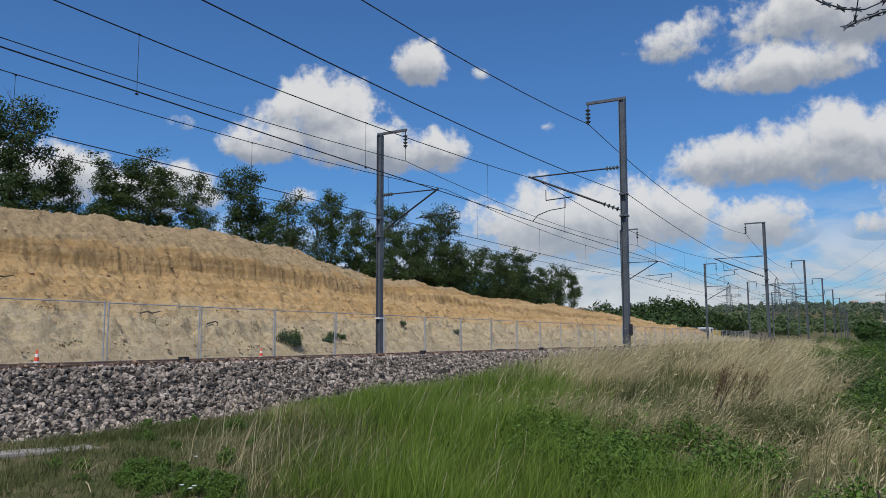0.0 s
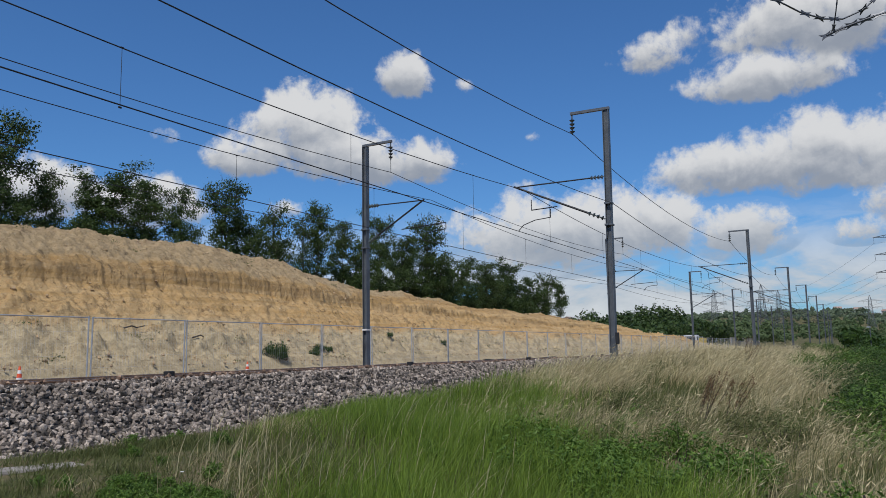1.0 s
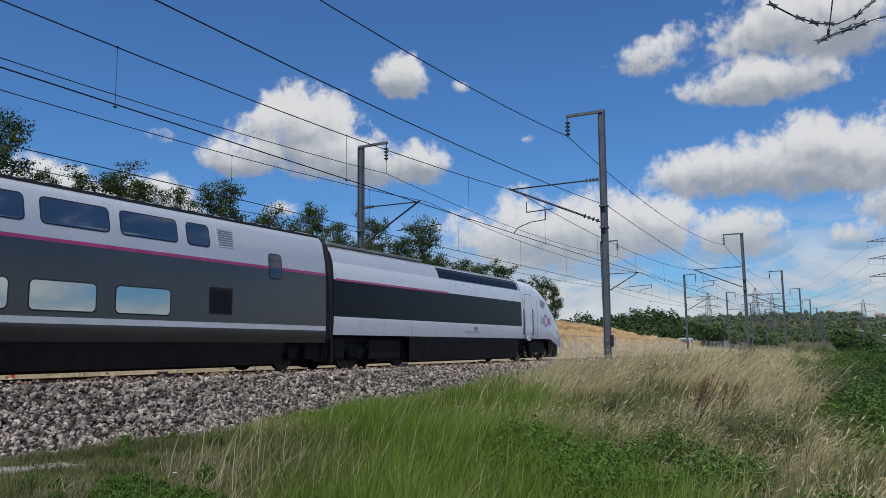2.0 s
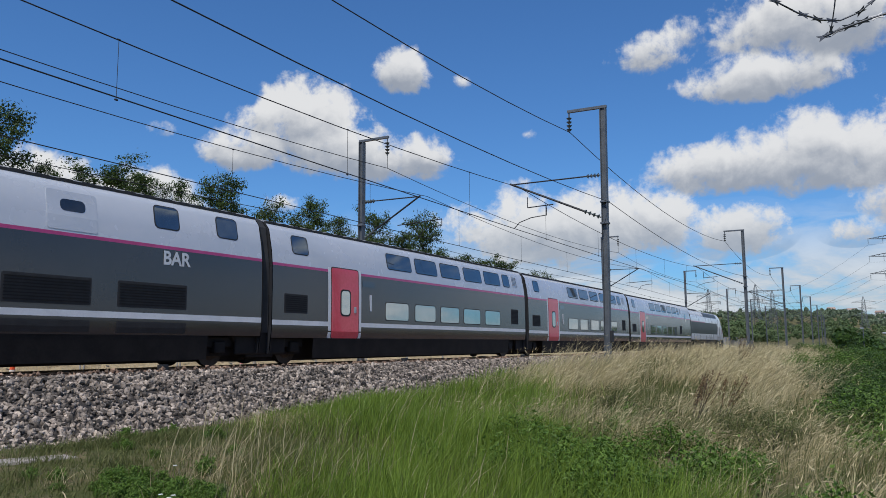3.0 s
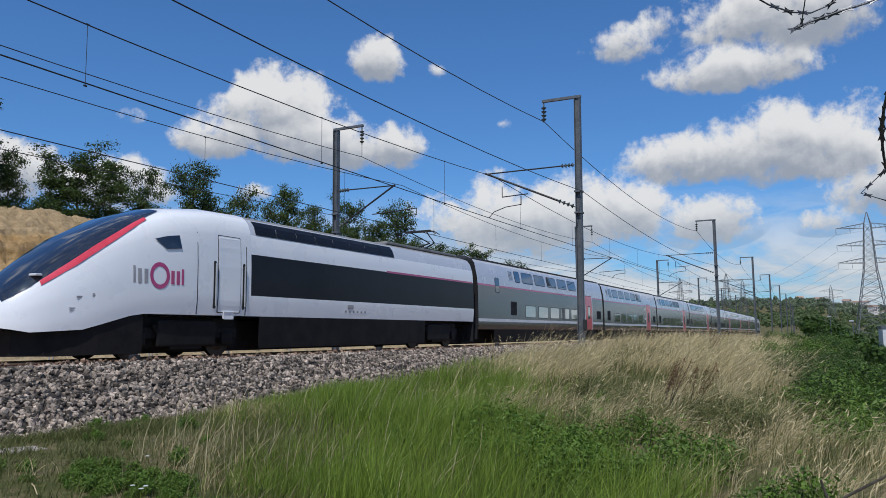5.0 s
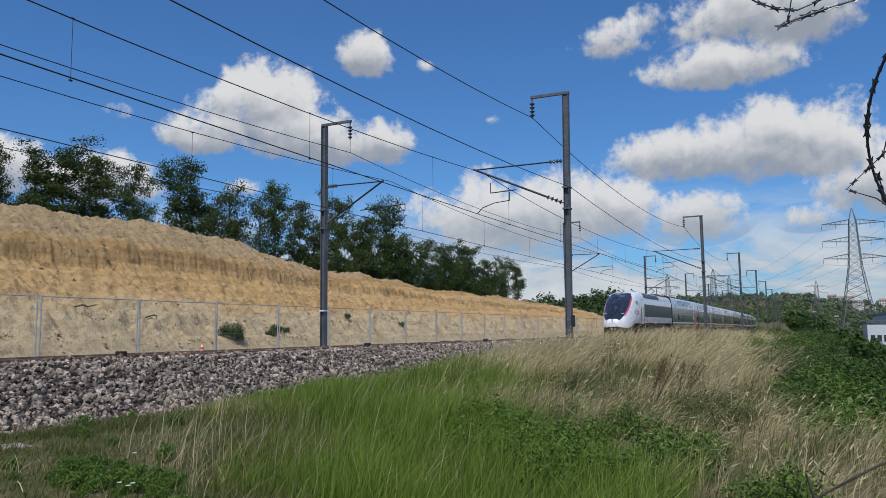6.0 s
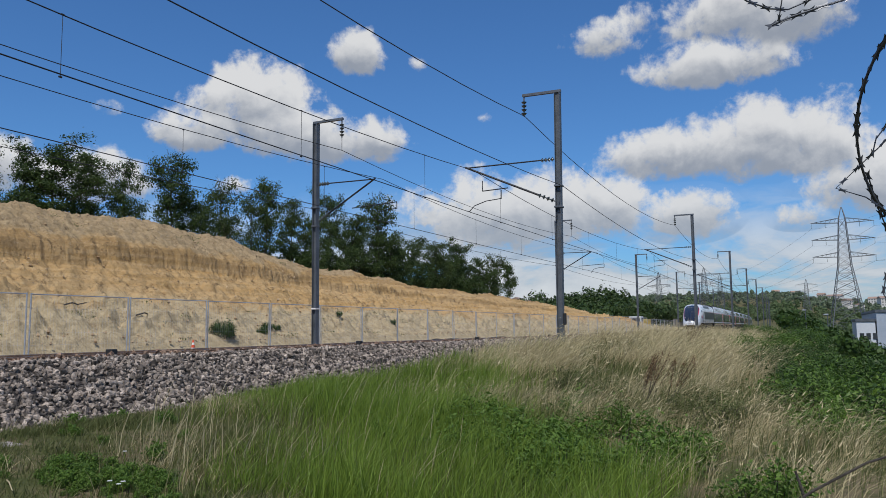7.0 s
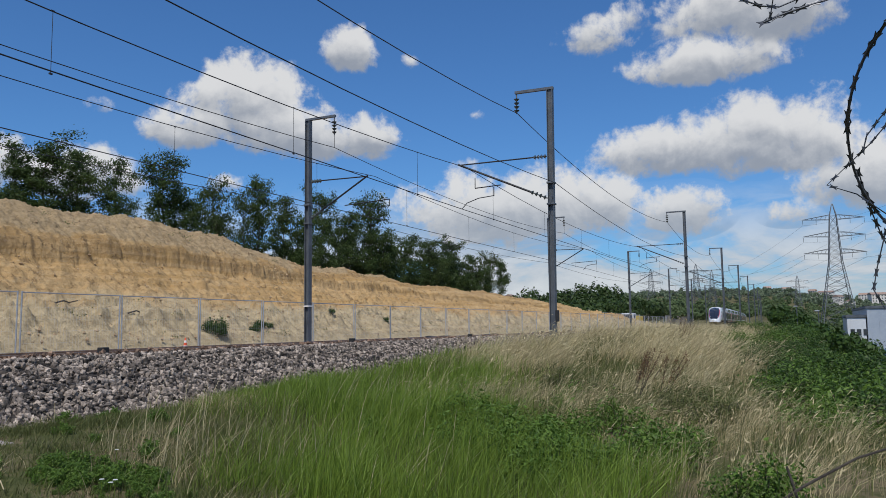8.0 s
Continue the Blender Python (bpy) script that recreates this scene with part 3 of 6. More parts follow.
COACH_X = [1.36, 1.40, 1.448, 1.448, 1.43, 1.39, 1.27, 1.12, 0.8, 0.0]


def coach_x(z):
    return float(np.interp(z, COACH_Z, COACH_X))


def side_patch(bm, side, y0, y1, z0, z1, off=0.006, r=0.0, skin=coach_x, depth=0.03):
    """A panel with rounded corners lying on the car's side, y0 < y1."""
    rows = [(z0, r)]
    if r:
        rows = [(z0 + r * (1 - math.cos(a)), r * (1 - math.sin(a))) for a in (0, 0.52, 1.05, 1.571)]
    n = max(2, int((z1 - z0) / 0.13))
    rows += [(z0 + r + (z1 - z0 - 2 * r) * i / n, 0.0) for i in range(1, n)]
    rows += [(z1 - q + z0, i) for q, i in reversed(rows[:4 if r else 1])] if r else [(z1, 0.0)]
    if not r:
        rows[0] = (z0, 0.0)
    cols = []
    for o in (off, off - depth):
        cols.append([(bm.verts.new((side * (skin(z) + o), y0 + i, z)), bm.verts.new((side * (skin(z) + o), y1 - i, z))) for z, i in rows])
    outer, inner = cols
    for k in range(len(rows) - 1):
        bm.faces.new((outer[k][0], outer[k][1], outer[k + 1][1], outer[k + 1][0]))
        for j in (0, 1):
            bm.faces.new((outer[k][j], outer[k + 1][j], inner[k + 1][j], inner[k][j]))
    for k in (0, -1):
        bm.faces.new((outer[k][0], outer[k][1], inner[k][1], inner[k][0]))
    return bm


def band(name, y0, y1, z0, z1, material, parent, label="", zs=COACH_Z, skin=coach_x):
    """A strip of the car's skin between two heights, on both sides; one that reaches the top closes over the roof."""
    levels = [z0] + [z for z in zs if z0 < z < z1] + [z1]
    bm = bmesh.new()
    ny = max(2, int((y1 - y0) / 2.5))
    runs = [[(skin(z), z) for z in levels], [(-skin(z), z) for z in levels]]
    for run in runs:
        rows = [[bm.verts.new((x, y0 + (y1 - y0) * i / ny, z)) for x, z in run] for i in range(ny + 1)]
        for a, b in zip(rows, rows[1:]):
            for k in range(len(run) - 1):
                bm.faces.new((a[k], a[k + 1], b[k + 1], b[k]))
    bmesh.ops.remove_doubles(bm, verts=bm.verts, dist=0.0005)
    return part(name, bm, material, parent, label, True)


def end_wall(name, y, parent, material, zs=COACH_Z, skin=coach_x, shrink=1.0):
    bm = bmesh.new()
    ring = [(skin(z) * shrink, z) for z in zs]
    ring = ring + [(-x, z) for x, z in reversed(ring) if x > 0.001]
    for dy in (-0.03, 0.03):
        bm.faces.new([bm.verts.new((x, y + dy, z)) for x, z in ring])
    return part(name, bm, material, parent)


def lettering(text, size, material, parent, side, y, z, label, skin=coach_x):
    cu = bpy.data.curves.new("number", "FONT")
    cu.body, cu.size, cu.extrude, cu.align_x, cu.offset = text, size, 0.002, "CENTER", 0.012 if len(text) > 1 else 0.028
    tmp = new("number", cu)
    me = bpy.data.meshes.new_from_object(tmp.evaluated_get(bpy.context.evaluated_depsgraph_get()))
    bpy.data.objects.remove(tmp)
    me.materials.clear()
    me.materials.append(material)
    ob = new("lettering", me)
    ob.parent = parent
    ob.matrix_basis = pose(side * (skin(z) + 0.008), y, z, 90, 0, 90 * side)
    return tagged(ob, label)


def logo(parent, side, y, z, k, ring_mat, bar_mat, skin):
    """The operator's sign as plain shapes: a ring with bars on both sides. y is the ring's centre; reading goes towards +y on the right side."""
    f = side
    bm = bmesh.new()
    n = 28
    vo, vi = [], []
    for i in range(n):
        a = 2 * math.pi * i / n
        for lst, r in ((vo, 0.30 * k), (vi, 0.205 * k)):
            zz = z + r * math.sin(a) * 1.1
            lst.append(bm.verts.new((side * (skin(zz, y + r * math.cos(a)) + 0.010), y + r * math.cos(a), zz)))
    for i in range(n):
        bm.faces.new((vo[i], vo[(i + 1) % n], vi[(i + 1) % n], vi[i]))
    part("logo_ring", bm, ring_mat, parent, "magenta ring of the sign")
    for dy, z0, z1, w in ((-0.74, -0.20, 0.20, 0.035), (-0.59, -0.20, 0.14, 0.055), (-0.41, -0.20, 0.14, 0.055)):
        bm = bmesh.new()
        c = y + f * dy * k
        side_patch(bm, side, c - w * k, c + w * k, z + z0 * k, z + z1 * k, 0.010, 0, lambda zz: skin(zz, c), 0.012)
        part("logo_bar", bm, bar_mat, parent, "grey bar of the sign")
    for dy, z0, z1, w in ((0.40, -0.20, 0.14, 0.05), (0.57, -0.20, 0.14, 0.05), (0.72, -0.20, 0.20, 0.035)):
        bm = bmesh.new()
        c = y + f * dy * k
        side_patch(bm, side, c - w * k, c + w * k, z + z0 * k, z + z1 * k, 0.010, 0, lambda zz: skin(zz, c), 0.012)
        part("logo_bar", bm, ring_mat, parent, "magenta bar of the sign")


def bogie(parent, y, half=1.5):
    """Two axles in a dark frame; wheels turn too fast to follow and stay hidden in the shade."""
    bm = bmesh.new()
    for sx in (-1, 1):
        box(bm, sx * 1.05 - 0.09, sx * 1.05 + 0.09, y - half - 0.45, y + half + 0.45, 0.50, 0.78, 0.03)
        box(bm, sx * 1.10 - 0.12, sx * 1.10 + 0.12, y - 0.55, y + 0.55, 0.22, 0.58, 0.04)
        for dy in (-half, half):
            box(bm, sx * 1.12 - 0.10, sx * 1.12 + 0.10, y + dy - 0.2, y + dy + 0.2, 0.34, 0.66, 0.05)
            rod(bm, (sx * 1.18, y + dy * 0.5, 0.35), (sx * 1.18, y + dy * 0.72, 0.85), 0.06)
    box(bm, -1.0, 1.0, y - 0.3, y + 0.3, 0.45, 0.75)
    for sx in (-1, 1):
        box(bm, sx * 1.22 - 0.05, sx * 1.22 + 0.05, y - half + 0.5, y + half - 0.5, 0.30, 0.95, 0.05)
        box(bm, sx * 0.98 - 0.04, sx * 0.98 + 0.04, y - half - 0.5, y + half + 0.5, 0.28, 1.0)
    box(bm, -0.95, 0.95, y - half - 0.4, y + half + 0.4, 0.75, 1.05)
    g = part("bogie", bm, M_SKIRT, parent, "grimy black bogie frame")
    for dy in (-half, half):
        for sx in (-1, 1):
            bm = bmesh.new()
            rod(bm, (sx * 0.70, y + dy, 0.46), (sx * 0.83, y + dy, 0.46), 0.46, sides=28)
            rod(bm, (sx * 0.83, y + dy, 0.46), (sx * 0.86, y + dy, 0.46), 0.30, 0.22, sides=20)
            part("wheel", bm, M_TYRE, g, "steel wheel")
    return g


def window(parent, side, yc, wide, z0, z1, glass=None):
    bm = bmesh.new()
    side_patch(bm, side, yc - wide / 2 - 0.028, yc + wide / 2 + 0.028, z0 - 0.028, z1 + 0.028, 0.005, 0.12)
    w = part("window", bm, M_RUBBER, parent, "window in a black seal")
    bm = bmesh.new()
    side_patch(bm, side, yc - wide / 2, yc + wide / 2, z0, z1, 0.010, 0.10)
    part("pane", bm, glass or (M_GLASS_UP if z0 > 2.5 else M_GLASS), w, "reflecting coated pane")


def grille(parent, side, yc, wide, z0, z1, pale=False):
    bm = bmesh.new()
    side_patch(bm, side, yc - wide / 2, yc + wide / 2, z0, z1, 0.006, 0.04)
    g = part("vent", bm, M_SILVER if pale else M_RUBBER, parent, "louvred vent")
    bm = bmesh.new()
    n = max(4, int((z1 - z0) / 0.07))
    for i in range(n):
        z = z0 + 0.04 + (z1 - z0 - 0.08) * (i + 0.5) / n
        side_patch(bm, side, yc - wide / 2 + 0.05, yc + wide / 2 - 0.05, z - 0.011, z + 0.011, 0.016, 0.0, depth=0.012)
    part("louvre", bm, M_SKIRT if not pale else M_ROOF, g)


def door(parent, side, y0, y1):
    bm = bmesh.new()
    side_patch(bm, side, y0 - 0.17, y1 + 0.17, 0.80, 3.02, 0.004, 0.02)
    part("door_surround", bm, M_LINE, parent, "pale door surround")
    bm = bmesh.new()
    side_patch(bm, side, y0 - 0.03, y1 + 0.03, 0.78, 3.05, 0.008, 0.10)
    part("door_seal", bm, M_RUBBER, parent)
    bm = bmesh.new()
    side_patch(bm, side, y0, y1, 0.80, 3.02, 0.014, 0.09)
    d = part("door", bm, M_RED, parent, "closed red sliding door")
    c = (y0 + y1) / 2
    bm = bmesh.new()
    side_patch(bm, side, c - 0.28, c + 0.28, 1.50, 2.36, 0.020, 0.14)
    part("door_window_seal", bm, M_RUBBER, d)
    bm = bmesh.new()
    side_patch(bm, side, c - 0.23, c + 0.23, 1.55, 2.31, 0.024, 0.12)
    part("door_window", bm, M_GLASS, d)
    bm = bmesh.new()
    side_patch(bm, side, c + side * 0.52 - 0.06, c + side * 0.52 + 0.06, 1.62, 1.82, 0.03, 0.02)
    part("door_handle", bm, M_FENCE, d, "small metal handle plate")


def underbody(root, y0, y1):
    """Dark box added between the wheels to block daylight, the whole length of the car."""
    bm = bmesh.new()
    box(bm, -0.66, 0.66, y0, y1, 0.13, 1.0, 0.03)
    part("underbody", bm, M_SKIRT, root, "black box added under the car to block daylight")


def coach(length, kind, number, label):
    """kind: 'rear' (door near its rear end), 'front' (door near the front), 'bar'. Features are given from the front gap."""
    root = empty("passenger_car", Matrix(), label, "train car", "cars of the train")
    h = length / 2
    y0, y1 = -h + 0.22, h - 0.22
    band("underframe", y0 + 1.9, y1 - 1.9, 0.20, 0.80, M_SKIRT, root, zs=[0.2] + COACH_Z[1:])
    underbody(root, -h, h)
    band("lower_skirt", y0, y1, 0.80, 1.17, M_DARK, root)
    band("pale_stripe", y0, y1, 1.17, 1.31, M_LINE, root, "pale grey stripe")
    band("lower_side", y0, y1, 1.31, 2.87, M_DARK, root, "glossy dark grey side")
    band("magenta_stripe", y0, y1, 2.87, 2.95, M_PINK, root)
    band("upper_side", y0, y1, 2.95, 4.13, M_SILVER, root, "silver-grey upper side")
    band("roof", y0, y1, 4.13, 4.32, M_ROOF, root, "sooty grey roof")
    end_wall("end_wall", y0, root, M_DARK)
    end_wall("end_wall", y1, root, M_DARK)
    bm = bmesh.new()
    for i in range(3):
        zs = [0.9, 1.2, 2.9, 3.9, 4.12, 4.2]
        y = h - 0.16 + 0.16 * i
        ring = [(coach_x(z) * (0.94 if i != 1 else 0.90), z) for z in zs]
        ring += [(-x, z) for x, z in reversed(ring)]
        vs = [bm.verts.new((x, y, z)) for x, z in ring]
        if i:
            for a in range(len(vs) - 1):
                bm.faces.new((last[a], last[a + 1], vs[a + 1], vs[a]))
        last = vs
    part("gangway", bm, M_RUBBER, root, "black rubber gangway between the cars")
    bm = bmesh.new()                                   # ribs along the gutters
    for sx in (-1, 1):
        for i in range(int((length - 1) / 0.55)):
            y = y0 + 0.3 + 0.55 * i
            box(bm, sx * 1.10 - 0.03, sx * 1.10 + 0.03, y - 0.15, y + 0.15, 4.15, 4.168)
        box(bm, sx * 1.10 - 0.04, sx * 1.10 + 0.04, y0, y1, 4.09, 4.15)
    tagged(part("gutter_rib", bm, M_RUBBER, root), kind="stuff")
    for side in (1, -1):
        def at(u):
            return h - u

        if kind == "bar":
            for u in (1.49, 3.5):
                window(root, side, at(u), 0.72, 3.38, 3.92)
            for u in (8.88, 10.96, 12.99, 15.07, 17.12):
                window(root, side, at(u), 1.62, 3.37, 3.92)
            bm = bmesh.new()
            side_patch(bm, side, at(6.66), at(5.46), 3.0, 3.86, 0.008, 0.06)
            hatch = part("hatch", bm, M_SILVER, root, "flush service hatch")
            bm = bmesh.new()
            side_patch(bm, side, at(6.35), at(5.75), 3.42, 3.68, 0.013, 0.10)
            part("hatch_window", bm, M_DGLASS, hatch)
            for i, u in enumerate((3.9, 6.57, 9.25, 11.92, 14.55)):
                grille(root, side, at(u), 2.0, 1.42, 2.02)
                bm = bmesh.new()
                side_patch(bm, side, at(u) - 1.0, at(u) + 1.0, 0.84, 1.10, 0.006, 0.03)
                part("skirt_panel", bm, M_RUBBER, root)
            grille(root, side, at(17.54), 0.7, 1.45, 2.05)
            if side == 1:
                lettering("BAR", 0.46, M_LINE, root, 1, at(3.25), 2.50, "pale lettering BAR")
        else:
            mir = (lambda u: u) if kind == "front" else (lambda u: 18.7 - u)
            shift = length - 18.7 if kind == "rear" else 0.0
            def put(u):
                return at(mir(u) + (shift if kind == "rear" else 0.0))
            for u in (6.8, 8.8, 10.75, 12.73, 14.77):
                window(root, side, put(u), 1.52, 1.45, 2.05)
            for u in (7.07, 9.02, 10.98, 12.99, 14.94):
                window(root, side, put(u), 1.62, 3.26, 3.80)
            window(root, side, put(16.45), 0.72, 3.26, 3.80)
            door(root, side, put(3.68) - 0.72, put(3.68) + 0.72)
            grille(root, side, put(1.25), 1.05, 1.52, 2.08)
            grille(root, side, put(17.2), 0.82, 1.52, 2.22)
            grille(root, side, put(17.4), 0.62, 3.30, 3.82, True)
            if length > 20:
                window(root, side, put(19.3), 0.5, 2.62, 3.30, M_DGLASS)
            if kind == "rear":
                window(root, side, put(1.5), 0.72, 3.30, 3.82)
            bm = bmesh.new()
            side_patch(bm, side, put(5.0) - 0.36, put(5.0) + 0.36, 2.52, 2.72, 0.008, 0.03)
            part("destination_display", bm, M_DGLASS, root)
            if side == 1:
                lettering(number, 0.72, M_LINE, root, 1, put(5.12), 1.74, "pale class number " + number)
                if kind == "front":
                    bm = bmesh.new()
                    for i, dy in enumerate((0.55, 0.42, 0.30)):
                        c = put(4.55) - dy * 0.6
                        side_patch(bm, 1, c - 0.026, c + 0.026, 1.76, 1.86, 0.008, 0.0, depth=0.012)
                    part("logo_bar", bm, M_LINE, root, "pale bars of the sign")
    bogie(root, h)
    return root


# power car: heights and widths along its nose, from the tip
NOSE_U = [0.0, 0.08, 0.3, 0.7, 1.3, 2.0, 3.1, 4.2, 5.5, 7.0]
NOSE_H = [1.15, 1.36, 1.62, 1.98, 2.46, 2.95, 3.53, 3.90, 4.07, 4.1]
NOSE_W = [0.36, 0.60, 0.86, 1.07, 1.22, 1.31, 1.38, 1.41, 1.42, 1.42]
CAB_P = [0.0, 0.12, 0.30, 0.48, 0.60, 0.72, 0.82, 0.91, 1.0]            # along the half-section, foot to ridge
CAB_X = [0.97, 1.0, 1.0, 0.985, 0.955, 0.87, 0.70, 0.40, 0.0]
CAB_F = [0.0, 0.14, 0.45, 0.66, 0.79, 0.90, 0.962, 0.992, 1.0]


def cab_point(u, p, side, off=0.0):
    hgt, wid = np.interp(u, NOSE_U, NOSE_H), np.interp(u, NOSE_U, NOSE_W)
    foot = np.interp(u, [0, 0.5, 1.6, 3.0], [0.78, 0.66, 0.72, 1.10])
    round_ = np.interp(u, [0, 1.0, 3.0, 5.0], [0.75, 0.6, 0.3, 0.0])
    fx = np.interp(p, CAB_P, CAB_X) * (1 - round_) + round_ * math.cos(p * math.pi / 2) ** 0.62
    x = wid * fx
    z = foot + (hgt - foot) * np.interp(p, CAB_P, CAB_F)
    return side * (x + off * math.cos(p * 1.5)), z + off * math.sin(p * 1.5)


def cab_skin(name, us, p_of, material, parent, length, off=0.0, label="", sides=(1, -1)):
    """A piece of the cab's skin; p_of(u) gives the lower and upper limit along the half-section."""
    bm = bmesh.new()
    for side in sides:
        rows = []
        for u in us:
            lo, hi = p_of(u)
            ps = [lo + (hi - lo) * i / 20 for i in range(21)]
            rows.append([bm.verts.new((*((lambda q: (q[0], length / 2 - u - off * 0.4, q[1]))(cab_point(u, p, side, off))),)) for p in ps])
        for a, b in zip(rows, rows[1:]):
            for k in range(20):
                bm.faces.new((a[k], a[k + 1], b[k + 1], b[k]))
    bmesh.ops.remove_doubles(bm, verts=bm.verts, dist=0.0008)
    return part(name, bm, material, parent, label, True)


def cab_x(z, y, length=22.15):
    """Half-width of the power car at a height, y along it."""
    u = max(0.0, length / 2 - y)
    for i in range(41):
        x, zz = cab_point(u, i / 40, 1)
        if zz >= z:
            return x
    return 0.0


def power_car(label):
    length = 22.15
    h = length / 2
    root = empty("power_car", Matrix(), label, "train car", "cars of the train")
    us = [0.0, 0.04, 0.12, 0.22, 0.36, 0.52, 0.7, 0.95, 1.25, 1.6, 2.0, 2.4, 2.8, 3.2, 3.7, 4.2, 4.8, 5.5, 6.2, 6.9]
    cab_skin("cab_shell", us, lambda u: (0.0, 1.0), M_WHITE, root, length, 0.0, "glossy white rounded nose")
    bm = bmesh.new()
    ring = []
    for side in (1, -1):
        for i in range(21):
            x, z = cab_point(0.0, i / 20 if side == 1 else 1 - i / 20, side)
            ring.append(bm.verts.new((x, h, z)))
    bm.faces.new(ring)
    bmesh.ops.remove_doubles(bm, verts=bm.verts, dist=0.0008)
    part("nose_cap", bm, M_WHITE, root)
    wind = [0.14, 0.3, 0.6, 1.0, 1.5, 2.0, 2.5, 3.0, 3.5, 3.95]
    edge = lambda u: float(np.interp(u, [0.14, 0.6, 2.0, 3.0, 3.95], [0.60, 0.60, 0.67, 0.74, 0.84]))
    cab_skin("windscreen", wind, lambda u: (edge(u), 1.0), M_DGLASS, root, length, 0.028, "dark wraparound windscreen")
    for sd in (1, -1):
        cab_skin("red_stripe", [0.75, 1.1, 1.5, 2.0, 2.5, 3.0, 3.4], lambda u: (edge(u) - 0.045 - 0.03 * math.sin(u), edge(u) + 0.005), M_RED, root, length, 0.032, "red stripe along the windscreen", (sd,))
    for side in (1, -1):                                                     # headlights behind the dark glazing
        bm = bmesh.new()
        x, z = cab_point(0.75, 0.72, side, 0.03)
        box(bm, x - 0.12, x + 0.12, h - 0.83, h - 0.66, z - 0.03, z + 0.025, 0.02)
        part("headlight", bm, M_LINE, root, "pale headlight lens")
    def flat(z):
        return cab_x(z, h - 6.95)

    zs = [0.20, 1.10, 1.5, 2.0, 2.6, 3.0, 3.4, 3.7, 3.9, 4.0, 4.06, 4.1]
    y0, y1 = -h + 0.22, h - 6.9
    skin = lambda z: float(np.interp(z, zs, [1.36] + [flat(q) for q in zs[1:-1]] + [0.0]))
    kw = dict(zs=zs, skin=skin)
    underbody(root, y0, h - 1.2)
    band("skirt", y0 + 4.6, y1 - 0.4, 0.20, 1.10, M_SKIRT, root, "grimy black skirt", **kw)
    band("lower_white", y0, y1, 1.10, 1.68, M_WHITE, root, **kw)
    band("dark_band", y0, y1, 1.68, 2.86, M_BAND, root, "black side band", **kw)
    band("upper_white", y0, y1, 2.86, 3.42, M_WHITE, root, **kw)
    band("roof_edge", y0, y1, 3.42, 3.90, M_SILVER, root, **kw)
    band("roof", y0, y1, 3.90, 4.10, M_ROOF, root, "sooty roof", **kw)
    end_wall("end_wall", y0, root, M_DARK, zs, skin)
    for side in (1, -1):
        # louvred air intake under the roof, in eight panels
        for i in range(8):
            bm = bmesh.new()
            a = h - 7.15 - 0.98 * i
            side_patch(bm, side, a - 0.95, a, 3.45, 3.86, 0.02, 0.0, skin)
            part("air_intake", bm, M_BAND, root, "black air intake")
        bm = bmesh.new()
        side_patch(bm, side, y0 + 0.1, y0 + 7.6, 2.83, 2.90, 0.006, 0, skin)
        part("magenta_stripe", bm, M_PINK, root)
        near = lambda z: cab_x(z, h - 6.0)
        bm = bmesh.new()
        side_patch(bm, side, h - 6.47, h - 5.58, 1.17, 3.28, 0.008, 0.05, near)
        part("door_seam", bm, M_RUBBER, root)
        bm = bmesh.new()
        side_patch(bm, side, h - 6.45, h - 5.60, 1.19, 3.26, 0.014, 0.05, near)
        d = part("door", bm, M_WHITE, root, "closed white cab door")
        for yy in (h - 6.60, h - 5.47):
            bm = bmesh.new()
            rod(bm, (side * (near(1.4) + 0.05), yy, 1.35), (side * (near(2.5) + 0.05), yy, 2.5), 0.022)
            part("handrail", bm, M_FENCE, d, "steel handrail")
            # flat black patch for the recess behind the rail, its shade painted on
            bm = bmesh.new()
            side_patch(bm, side, yy - 0.05, yy + 0.05, 1.28, 2.56, 0.008, 0.04, near)
            part("handrail_recess", bm, M_RUBBER, d)
        bm = bmesh.new()
        side_patch(bm, side, h - 6.2, h - 5.8, 1.0, 1.2, 0.05, 0.03, near)
        part("step", bm, M_WHITE, d)
        bm = bmesh.new()
        vs = []
        for u, z in ((4.24, 3.12), (3.86, 3.06), (3.50, 2.96), (3.84, 2.73), (4.30, 2.78)):
            vs.append(bm.verts.new((side * (cab_x(z, h - u) + 0.03), h - u, z)))
        mid = bm.verts.new((side * (cab_x(2.92, h - 4.0) + 0.035), h - 4.0, 2.92))
        for k in range(5):
            bm.faces.new((vs[k], vs[(k + 1) % 5], mid))
        part("cab_window", bm, M_DGLASS, root, "small dark cab side window")
        bm = bmesh.new()
        for u in (4.85, 6.70):
            for i in range(8):
                z0 = 1.12 + i * 0.27
                sk = lambda z: cab_x(z, h - u)
                side_patch(bm, side, h - u - 0.012, h - u + 0.012, z0, z0 + 0.27, 0.003, 0, sk, 0.01)
        part("panel_seam", bm, M_RUBBER, root)
        for u, z, w, t in ((1.55, 1.42, 0.22, 0.05), (1.35, 1.14, 0.16, 0.02), (1.35, 1.19, 0.16, 0.02), (1.85, 1.46, 0.08, 0.08)):
            bm = bmesh.new()
            side_patch(bm, side, h - u - w / 2, h - u + w / 2, z, z + t, 0.008, 0, lambda q: cab_x(q, h - u), 0.01)
            part("marking", bm, M_LOGO, root, "small grey marking bar")
        bm = bmesh.new()
        side_patch(bm, side, h - 12.1, h - 11.75, 1.42, 1.56, 0.008, 0, skin)
        for i in range(6):
            side_patch(bm, side, h - 12.9 + 0.24 * i, h - 12.8 + 0.24 * i, 1.30, 1.37, 0.008, 0, skin)
        part("side_plate", bm, M_LOGO, root, "small grey side plate")
